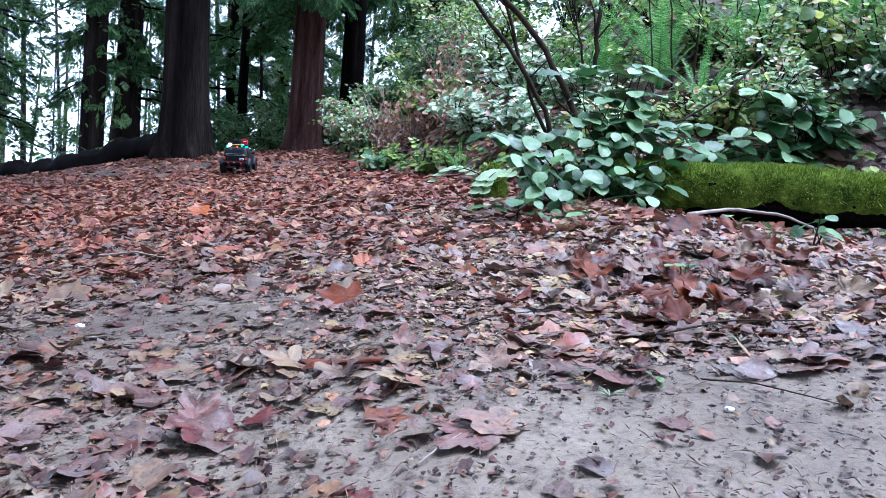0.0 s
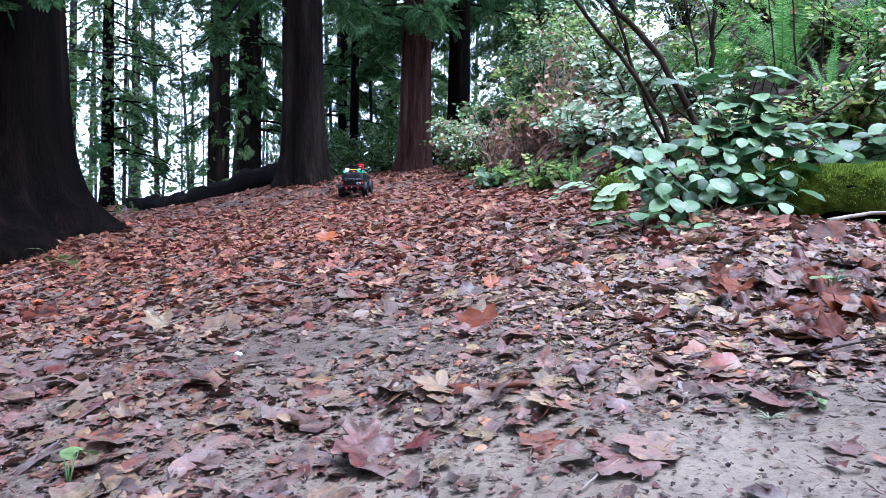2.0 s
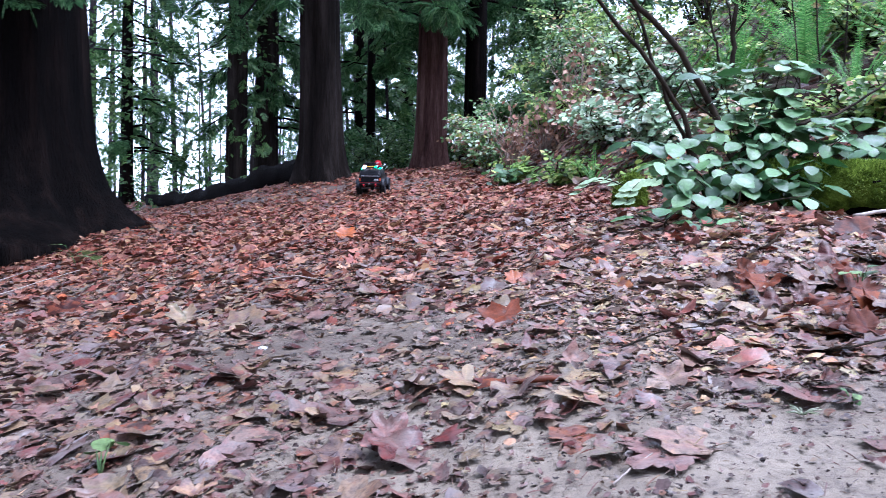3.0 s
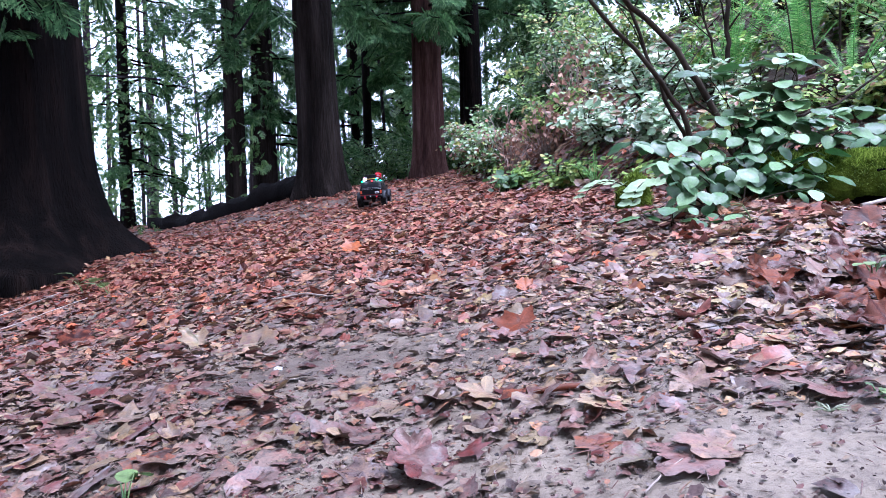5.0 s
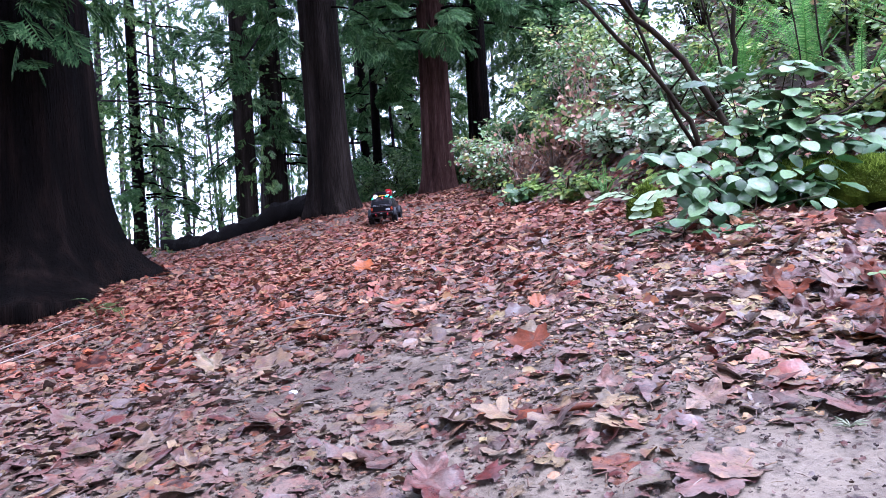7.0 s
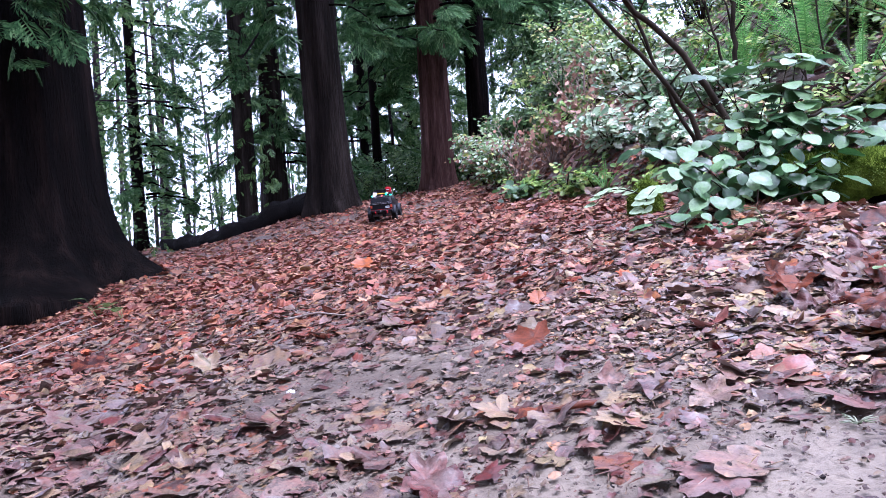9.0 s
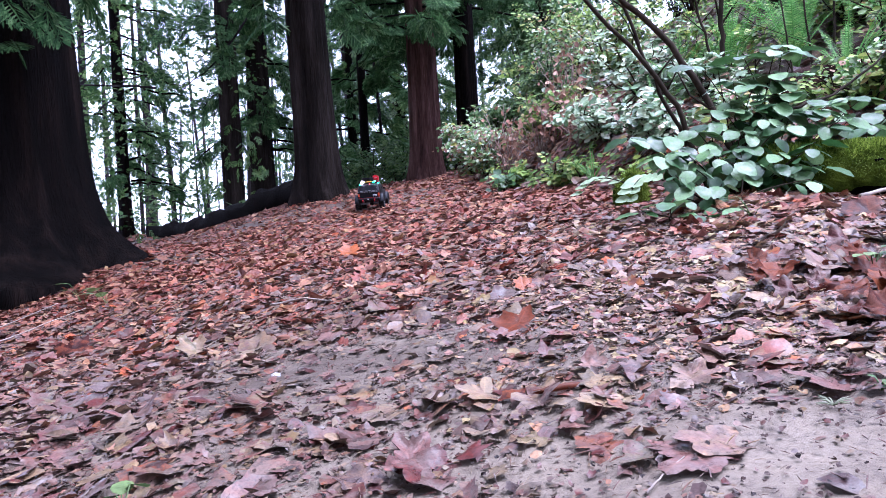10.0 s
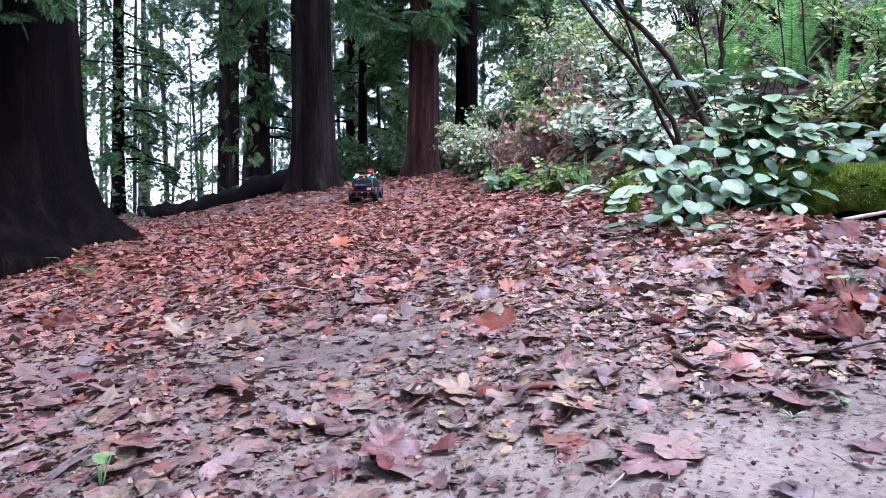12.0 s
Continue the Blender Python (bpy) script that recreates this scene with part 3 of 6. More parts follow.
# understorey cedars that close the view between the trunks
cedar(-4.65, 11.2, 0.09, 9.0, "thin young cedar with pale sprays below the shoulder", 11, (0, 0), 0.3, 0.8, 50, 1.2, 0.26, 0.5, None, 9)
cedar(-1.75, 16.5, 0.10, 11.0, "young cedar behind the crest with low sprays", 13, (0, 0), 0.3, 1.2, 70, 1.6, 0.32)
cedar(-1.31, 14.5, 0.09, 9.0, "thin dark cedar trunk behind the crest", 16, (0, 0), 0.3, 2.2, 30, 1.0, 0.28)
cedar(-0.9, 20.0, 0.14, 12.0, "cedar far along the path with drooping sprays", 14, (0, 0), 0.3, 1.8, 70, 2.0, 0.36)
cedar(2.3, 14.5, 0.15, 12.0, "cedar on the bank with blue-green sprays", 15, (0, 0), 0.3, 1.6, 80, 2.0, 0.36)
SMALL = (np.array([(0, 0, 0), (0.30, 0.35, 0.05), (0.24, 0.75, 0.0), (0, 1, -0.06), (-0.24, 0.75, 0.0), (-0.30, 0.35, 0.05)]), np.array([(0, 1, 2), (0, 2, 3), (0, 3, 4), (0, 4, 5)]))


def far_woods():
    """Thin bare trunks and loose foliage on the lower ground, against the white sky."""
    g = np.random.default_rng(21)
    trunks, fol, leaves = [], [], []
    ang = np.concatenate([g.uniform(-0.56, -0.10, 56), g.uniform(-0.10, 0.30, 18), g.uniform(-0.80, -0.5, 20)])
    dist = g.uniform(16, 44, len(ang))
    for a, d in zip(ang, dist):
        x, y = d * math.sin(a), d * math.cos(a)
        z = float(land(x, y)) - 0.3
        h, r = g.uniform(9, 15), g.uniform(0.035, 0.12)
        t = np.linspace(0, 1, 6)
        p = np.stack([x + 0.5 * g.normal() * t, y + 0 * t, z + h * t], -1)
        trunks.append(tube(p, r * (1 - 0.6 * t), 6))
        m = g.integers(8, 18)
        hh = h * g.uniform(0.2, 1.0, m) ** 0.7
        w = g.uniform(0, 6.28, m)
        q = np.stack([x + 0.9 * np.cos(w) * g.random(m), y + 0.9 * np.sin(w) * g.random(m), z + hh], -1)
        out = np.stack([np.cos(w), np.sin(w), -g.uniform(0.1, 1.0, m)], -1)
        fol.append(spread(*SPRAYS[g.integers(0, 4)], facing(out) * g.uniform(0.4, 0.8, m)[:, None, None], q))
    # loose clumps of thin leaves and fine twigs between the trunks
    for k in range(185):
        a, d = g.uniform(-0.58, -0.14) if k < 65 else g.uniform(-0.16, 0.2), g.uniform(9.5, 22) if k < 65 else g.uniform(15, 24)
        if a > -0.22 and d < 13:
            continue
        if k >= 65:
            z_low = 0.07
        else:
            z_low = 0.02
        x, y = d * math.sin(a), d * math.cos(a)
        up = z_low + 0.34 * g.random() ** 0.75
        if -0.40 < a < -0.26 and (up > 0.17 or up < 0.10) and k % 3 == 0:
            continue
        z = 0.32 + d * up - 0.25 * (k % 5 == 0)
        n = g.integers(22, 52)
        q = np.array([x, y, z]) + g.normal(0, 1, (n, 3)) * np.array([0.42, 0.42, 0.30])
        out = np.stack([g.normal(size=n), g.normal(size=n), g.normal(-0.7, 0.5, n)], -1)
        leaves.append(spread(*THIN[k % 3], facing(out) @ turns(np.zeros(n), 0, g.normal(0, 0.6, n)) * (g.uniform(0.16, 0.36, n) * d / 14)[:, None, None], q))
    # lacy broad-leaved growth on thin crooked boughs, nearer to the shoulder
    lace = []
    for k in range(150):
        a, d = g.uniform(-0.50, -0.17), g.uniform(10.5, 16)
        up = 0.02 + 0.36 * g.random() ** 0.8
        if fbm(np.array(a * 11), np.array(up * 11), 31, 3) > 0.05 or (-0.40 < a < -0.27 and up > 0.2 and k % 2):
            continue
        c = np.array([d * math.sin(a), d * math.cos(a), 0.32 + d * up])
        n = g.integers(50, 120)
        q = c + g.normal(0, 1, (n, 3)) * np.array([0.50, 0.50, 0.16])
        out = np.stack([g.normal(size=n), g.normal(size=n), g.normal(-0.2, 0.5, n)], -1)
        lace.append(spread(*SMALL, facing(out) @ turns(np.zeros(n), 0, g.normal(0, 0.7, n)) * g.uniform(0.04, 0.095, n)[:, None, None], q))
        if k % 4 == 0:
            t = np.linspace(0, 1, 9)[:, None]
            p = c + (t - 0.5) * np.array([g.normal(0, 1.1), g.normal(0, 0.6), g.normal(0, 0.5)]) + np.cumsum(g.normal(0, 0.035, (9, 3)), 0)
            trunks.append(tube(p, np.linspace(0.016, 0.005, 9), 6))
    tagged(part_np("far_leaf_lace", *joined(lace), M_backlit, None, "small thin leaves on crooked boughs against the sky", False), "", "far trees", "", "stuff")
    tagged(part_np("far_tree_trunks", *joined(trunks), M_hazebark, None, "many thin dark trunks against a white sky", True), "", "far trees", "", "stuff")
    tagged(part_np("far_foliage", *joined(fol), M_cedar, None, "sparse green conifer sprays of the far wood", False), "", "far trees", "", "stuff")
    tagged(part_np("far_leaf_clumps", *joined(leaves), M_backlit, None, "thin green foliage with the sky showing through", False), "", "far trees", "", "stuff")


far_woods()


# ---- leaf shapes ----
def maple(seed, full=True):
    """A dead lobed leaf, broad and ragged, with its stalk along -y: crumpled, rim curled; about 1 wide."""
    g = np.random.default_rng(seed)
    n = 26 if full else 11
    depth, torn = g.uniform(0.06, 0.26), g.uniform(0.08, 0.18)
    ring = []
    for k in range(n):
        a = -math.pi + 2 * math.pi * (k + 0.5 + g.uniform(-0.25, 0.25)) / n
        lobe = max(math.exp(-((abs(a) - c) / 0.30) ** 2) for c in (0.0, 0.90, 1.90))
        r = (1 - depth * (1 - lobe) * 1.5) * (1 - 0.16 * abs(a) / math.pi) * (1 + torn * g.normal())
        if abs(a) > 2.75:
            r *= 0.62
        ring.append((a, max(r, 0.3)))
    if g.random() < 0.4:
        c = g.uniform(-2, 2)
        ring = [(a, r * (0.62 if abs(a - c) < 0.5 else 1)) for a, r in ring]
    fold, curl, cup, tw = g.uniform(-0.25, 0.60), g.uniform(-0.3, 0.7), g.uniform(-0.2, 0.55), g.uniform(-0.5, 0.5)
    w1, w2, p1 = g.uniform(4, 8), g.uniform(4, 8), g.uniform(0, 6)

    def place(x, y):
        z = fold * abs(x) * 0.6 + cup * (x * x + y * y) * 0.4 + curl * max(y, 0) ** 2 * 0.6 + tw * x * y
        return x, y, z + 0.05 * math.sin(w1 * x + 3 * y + p1) + 0.045 * math.cos(w2 * y + 2 * x + p1) + g.normal(0, 0.012)

    v, f = [place(0, 0)], []
    v += [place(math.sin(a) * r, math.cos(a) * r) for a, r in ring]
    if full:
        k0 = len(v)
        v += [place(math.sin(a) * r * 0.6, math.cos(a) * r * 0.6) for a, r in ring]
        for k in range(n):
            j = (k + 1) % n
            f += [(0, k0 + j, k0 + k), (k0 + k, k0 + j, 1 + j), (k0 + k, 1 + j, 1 + k)]
        s = len(v)
        v += [(-0.012, -0.05, 0.02), (0.012, -0.05, 0.02), (0.05, -0.95, 0.10), (0.03, -0.95, 0.10)]
        f += [(s, s + 1, s + 2), (s, s + 2, s + 3)]
    else:
        f = [(0, 1 + (k + 1) % n, 1 + k) for k in range(n)]
    return np.array(v) * 0.52, np.array(f)


def scrap(seed):
    """A torn piece of dead leaf: an uneven, crumpled plate."""
    g = np.random.default_rng(seed)
    n = 8
    v = [(0, 0, g.normal(0, 0.04))]
    ln = g.uniform(0.45, 1.0)
    for k in range(n):
        a = 2 * math.pi * (k + g.uniform(-0.3, 0.3)) / n
        r = g.uniform(0.5, 1.05)
        v.append((math.cos(a) * r * 0.5, math.sin(a) * r * 0.5 * ln, g.normal(0, 0.08)))
    return np.array(v), np.array([(0, 1 + k, 1 + (k + 1) % n) for k in range(n)])


def curled(seed):
    """A broken piece of dead leaf bent round like a shaving, with ragged ends."""
    g = np.random.default_rng(400 + seed)
    arc, ln, cone = g.uniform(0.7, 2.6) * g.choice([-1, 1]), g.uniform(0.5, 1.0), g.uniform(-0.4, 0.4)
    v, cols, rows = [], 6, 4
    for k in range(rows):
        u = k / (rows - 1) - 0.5
        for m in range(cols):
            a = arc * (m / (cols - 1) - 0.5)
            r = 0.5 / abs(arc) * (1 + cone * u) * 1.3
            rag = 0.10 * g.normal() if k in (0, rows - 1) or m in (0, cols - 1) else 0.0
            v.append((r * math.sin(a) * (1 if arc > 0 else -1) + rag * 0.5, u * ln + rag, (r - r * math.cos(a)) * (1 if arc > 0 else -1) + 0.025 * g.normal()))
    v = np.array(v)
    v[:, 2] -= v[:, 2].min()
    f = [t for k in range(rows - 1) for m in range(cols - 1) for a in [k * cols + m] for t in ((a, a + 1, a + cols + 1), (a, a + cols + 1, a + cols))]
    return v, np.array(f)


def alder(seed):
    """A simple pointed oval dead leaf, curled."""
    g = np.random.default_rng(seed)
    v, f = [], []
    c, t = g.uniform(-0.5, 0.6), g.uniform(-0.5, 0.5)
    ys, ws = [-0.5, -0.25, 0.0, 0.25, 0.5], [0.02, 0.22, 0.30, 0.22, 0.0]
    for y, w in zip(ys, ws):
        for s in (-1, 0, 1):
            x = s * w
            v.append((x, y, c * y * y * 1.2 + 0.5 * abs(x) * g.uniform(0.2, 1.0) + t * x * y * 2))
    for k in range(4):
        for s in (0, 1):
            a = 3 * k + s
            f += [(a, a + 1, a + 4), (a, a + 4, a + 3)]
    return np.array(v), np.array(f)


MAPLES = [maple(k) for k in range(12)]
ROUGH_LEAVES = [maple(50 + k, False) for k in range(5)]
SLIM = [alder(k) for k in range(5)]
SCRAPS = [scrap(k) for k in range(8)]
CURLED = [curled(k) for k in range(12)]


def cover(x, y):
    """How thickly leaves lie: thin on the trodden mud close by, thick at the sides and further up."""
    mud = trodden(x, y)
    path = 0.30 * np.exp(-(((x - 0.05 + 0.03 * y) / 0.35) ** 2)) * step01(1.5, 3, y) * (1 - step01(7, 10, y))
    patch = 0.75 + 1.1 * fbm(x * 1.7, y * 1.7, 40, 3)
    return np.clip(patch * (1 - np.clip(mud, 0, 0.90) - path), 0.06, 1)


def scattered(g, n, x0, x1, y0, y1):
    x, y = g.uniform(x0, x1, n) + g.normal(0, 0.14, n), g.uniform(y0, y1, n) + g.normal(0, 0.08, n)
    fade = 1 - step01(2.2, 4.5, np.hypot(np.clip(np.abs(x + 0.3) - 1.2, 0, None), np.clip(-1.0 - y, 0, None)) + 1.5 * fbm(x, y, 88, 3))
    keep = (g.random(n) < cover(x, y) * np.where(y < 3.2, fade, 1)) & (beyond(x, y) < 0.35) & (x < toe(y) + 1.2)
    return x[keep], y[keep]


def lying(g, x, y, lift, tilt):
    """Turns that lie on the slope of the land, tilted a little."""
    n, e = len(x), 0.03
    dx, dy = (land(x + e, y) - land(x - e, y)) / (2 * e), (land(x, y + e) - land(x, y - e)) / (2 * e)
    nrm = np.stack([-dx + g.normal(0, tilt, n), -dy + g.normal(0, tilt, n), np.ones(n)], -1)
    nrm /= np.linalg.norm(nrm, axis=1, keepdims=True)
    a = g.uniform(0, 2 * np.pi, n)
    h = np.stack([np.cos(a), np.sin(a), np.zeros(n)], -1)
    u = np.cross(nrm, h)
    u /= np.linalg.norm(u, axis=1, keepdims=True)
    return np.stack([u, np.cross(nrm, u), nrm], -1), np.stack([x, y, land(x, y) + lift], -1)


def strewn(g, sets):
    out = []
    for shapes, n, lo, hi, tilt, area in sets:
        x, y = scattered(g, n, *area)
        which = g.integers(0, len(shapes), len(x))
        for k, (tv, tf) in enumerate(shapes):
            c = which == k
            r, o = lying(g, x[c], y[c], 0.001 + 0.006 * g.random(c.sum()), tilt)
            s = lo * (hi / lo) ** g.random(c.sum())
            flat = np.ones((c.sum(), 3))
            flat[:, 2] = g.uniform(0.25, 1.15, c.sum())
            out.append(spread(tv, tf, r * s[:, None, None] * flat[:, None, :], o))
    return joined(out)


def litter():
    g = np.random.default_rng(31)
    near = strewn(g, ((MAPLES, 5200, 0.030, 0.085, 0.15, (-2.6, 2.3, 0.45, 3.2)), (CURLED, 9000, 0.016, 0.052, 0.22, (-2.4, 2.3, 0.45, 3.2)), (SCRAPS, 30000, 0.011, 0.040, 0.30, (-2.4, 2.3, 0.45, 3.2)), (SLIM, 2600, 0.025, 0.06, 0.4, (-2.2, 2.2, 0.45, 3.2)),
                      (SCRAPS, 60000, 0.004, 0.016, 0.25, (-1.3, 1.6, 0.45, 2.4)), (SCRAPS, 5000, 0.012, 0.042, 0.3, (-1.7, -0.4, 0.6, 2.0)), (MAPLES, 260, 0.06, 0.11, 0.15, (-1.7, -0.4, 0.7, 2.2)), (CURLED, 1500, 0.025, 0.06, 0.25, (-1.7, -0.4, 0.6, 2.0)),  (ROUGH_LEAVES, 1500, 0.05, 0.10, 0.3, (1.9, 4.4, 0.4, 3.0))))
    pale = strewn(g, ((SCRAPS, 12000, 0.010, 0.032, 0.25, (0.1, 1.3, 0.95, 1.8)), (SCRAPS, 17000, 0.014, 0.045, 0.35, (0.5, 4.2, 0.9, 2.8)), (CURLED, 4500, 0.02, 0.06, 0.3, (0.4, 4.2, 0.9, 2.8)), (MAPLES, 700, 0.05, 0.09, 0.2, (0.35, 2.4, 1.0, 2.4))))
    tagged(part_np("bank_foot_litter", *pale, M_litter_lit, None, "pale tan and pink broken leaves at the bank's foot", True), "", "fallen leaves", "", "stuff")
    tagged(part_np("leaf_litter", *near, M_litter, None, "wet brown and mauve broken maple leaves over the path", True), "", "fallen leaves", "", "stuff")
    far = strewn(g, ((MAPLES, 3000, 0.045, 0.10, 0.18, (-2.6, 1.2, 1.9, 4.0)), (CURLED, 5000, 0.018, 0.055, 0.2, (-2.4, 1.6, 1.6, 4.2)), (SCRAPS, 9000, 0.015, 0.045, 0.2, (-2.4, 1.6, 1.6, 3.2)), (ROUGH_LEAVES, 20000, 0.030, 0.078, 0.30, (-4.5, 2.4, 2.9, 8.5)),
                     (CURLED, 16000, 0.022, 0.060, 0.30, (-4.0, 2.0, 2.8, 8.0)), (SCRAPS, 24000, 0.018, 0.050, 0.34, (-4.0, 2.0, 2.6, 8.0)), (ROUGH_LEAVES, 12000, 0.045, 0.10, 0.40, (-4.5, 2.4, 8.3, 14.0)), (MAPLES, 250, 0.05, 0.09, 0.3, (0.75, 2.3, 1.4, 2.5))))
    tagged(part_np("path_leaf_litter", *strewn(g, ((ROUGH_LEAVES, 9000, 0.06, 0.12, 0.2, (-3.5, 3.0, -5.0, 0.2)), (ROUGH_LEAVES, 900, 0.03, 0.06, 0.15, (-3.0, 2.6, 0.0, 0.45)), (ROUGH_LEAVES, 3500, 0.06, 0.12, 0.2, (-6.0, -2.4, -2.0, 3.4)), (ROUGH_LEAVES, 2500, 0.06, 0.12, 0.2, (2.2, 4.5, -3.0, 2.6)))), M_litter, None, "brown fallen leaves along the path"), "", "fallen leaves", "", "stuff")
    tagged(part_np("red_leaf_litter", *far, M_litter_far, None, "red-brown fallen leaves covering the rising path"), "", "fallen leaves", "", "stuff")


litter()


def shape_object(name, shape, mat):
    return np_mesh(name, *shape, mat, True)


def fine_leaf(seed):
    """A single dead maple leaf in detail: lobed, torn and crumpled, with a stalk; about 1 wide."""
    g = np.random.default_rng(700 + seed)
    n, rings = 48, (0.22, 0.45, 0.66, 0.84, 1.0)
    depth = g.uniform(0.10, 0.30)
    fold, curl, cup, tw = g.uniform(-0.2, 0.4), g.uniform(-0.2, 0.5), g.uniform(-0.15, 0.35), g.uniform(-0.35, 0.35)
    rough = 0.13 if seed < 6 else 0.34
    if seed >= 6:
        fold, curl = g.uniform(0.5, 1.0) * g.choice([-1, 1]), g.uniform(0.3, 0.9)
    waves = [(g.uniform(3, 13), g.uniform(0, 6.28), g.uniform(0, 6.28)) for _ in range(7)]
    tear = g.uniform(-2.4, 2.4) if g.random() < 0.6 else 9
    rim = []
    for k in range(n):
        a = -math.pi + 2 * math.pi * (k + 0.5) / n
        lobe = max(math.exp(-((abs(a) - c) / 0.28) ** 2) for c in (0.0, 0.90, 1.90))
        r = (1 - depth * (1 - lobe) * 1.5) * (1 - 0.16 * abs(a) / math.pi) * (1 + 0.045 * g.normal() + 0.04 * (k % 3 == 0))
        r *= 0.6 if abs(a) > 2.8 else 1.0
        rim.append((a, r * (0.55 if abs(a - tear) < 0.4 else 1.0)))

    def place(x, y, q):
        z = fold * abs(x) * 0.6 + cup * (x * x + y * y) * 0.4 + curl * max(y, 0) ** 2 * 0.6 + tw * x * y
        for i, (w, d, p) in enumerate(waves):
            z += rough / w * math.sin(w * (x * math.cos(d) + y * math.sin(d)) + p) * (0.4 + q)
        return x, y, z

    v, f = [place(0, 0, 0)], []
    for q in rings:
        v += [place(math.sin(a) * r * q, math.cos(a) * r * q, q) for a, r in rim]
    for k in range(n):
        j = (k + 1) % n
        f.append((0, 1 + j, 1 + k))
        for m in range(len(rings) - 1):
            b, c = 1 + m * n, 1 + (m + 1) * n
            f += [(b + k, b + j, c + j), (b + k, c + j, c + k)]
    s = len(v)
    v += [(-0.014, -0.05, 0.02), (0.014, -0.05, 0.02), (0.06, -0.95, 0.08), (0.04, -0.95, 0.08), (0.0, -0.05, 0.05), (0.05, -0.95, 0.10)]
    f += [(s, s + 1, s + 2), (s, s + 2, s + 3), (s, s + 4, s + 5), (s, s + 5, s + 3), (s + 4, s + 1, s + 2), (s + 4, s + 2, s + 5)]
    return np.array(v) * 0.52, np.array(f)


FINE = [fine_leaf(k) for k in range(12)]
LEAF_MESHES = [shape_object("fallen_leaf", s, M_leaf) for s in FINE]
RUST_MESHES, ORANGE_MESHES, TAN_MESHES, MAUVE_MESHES = ([shape_object("fallen_leaf", s, m) for s in FINE] for m in (M_rust, M_orange, M_tan, M_mauve))


def fallen_leaf(x, y, size, turn, tilt, lean, k, label, lift=0.012, meshes=None):
    ob = new("fallen_leaf", (meshes or LEAF_MESHES)[k % 12])
    ob.matrix_world = pose(x, y, float(land(x, y)) + lift, tilt, lean, 0) @ Matrix.Rotation(radians(turn), 4, "Z") @ Matrix.Diagonal((size, size, size * (0.38 + 0.010 * min(abs(tilt), 30)), 1))
    return tagged(ob, label, "leaf", "large leaves on the path")


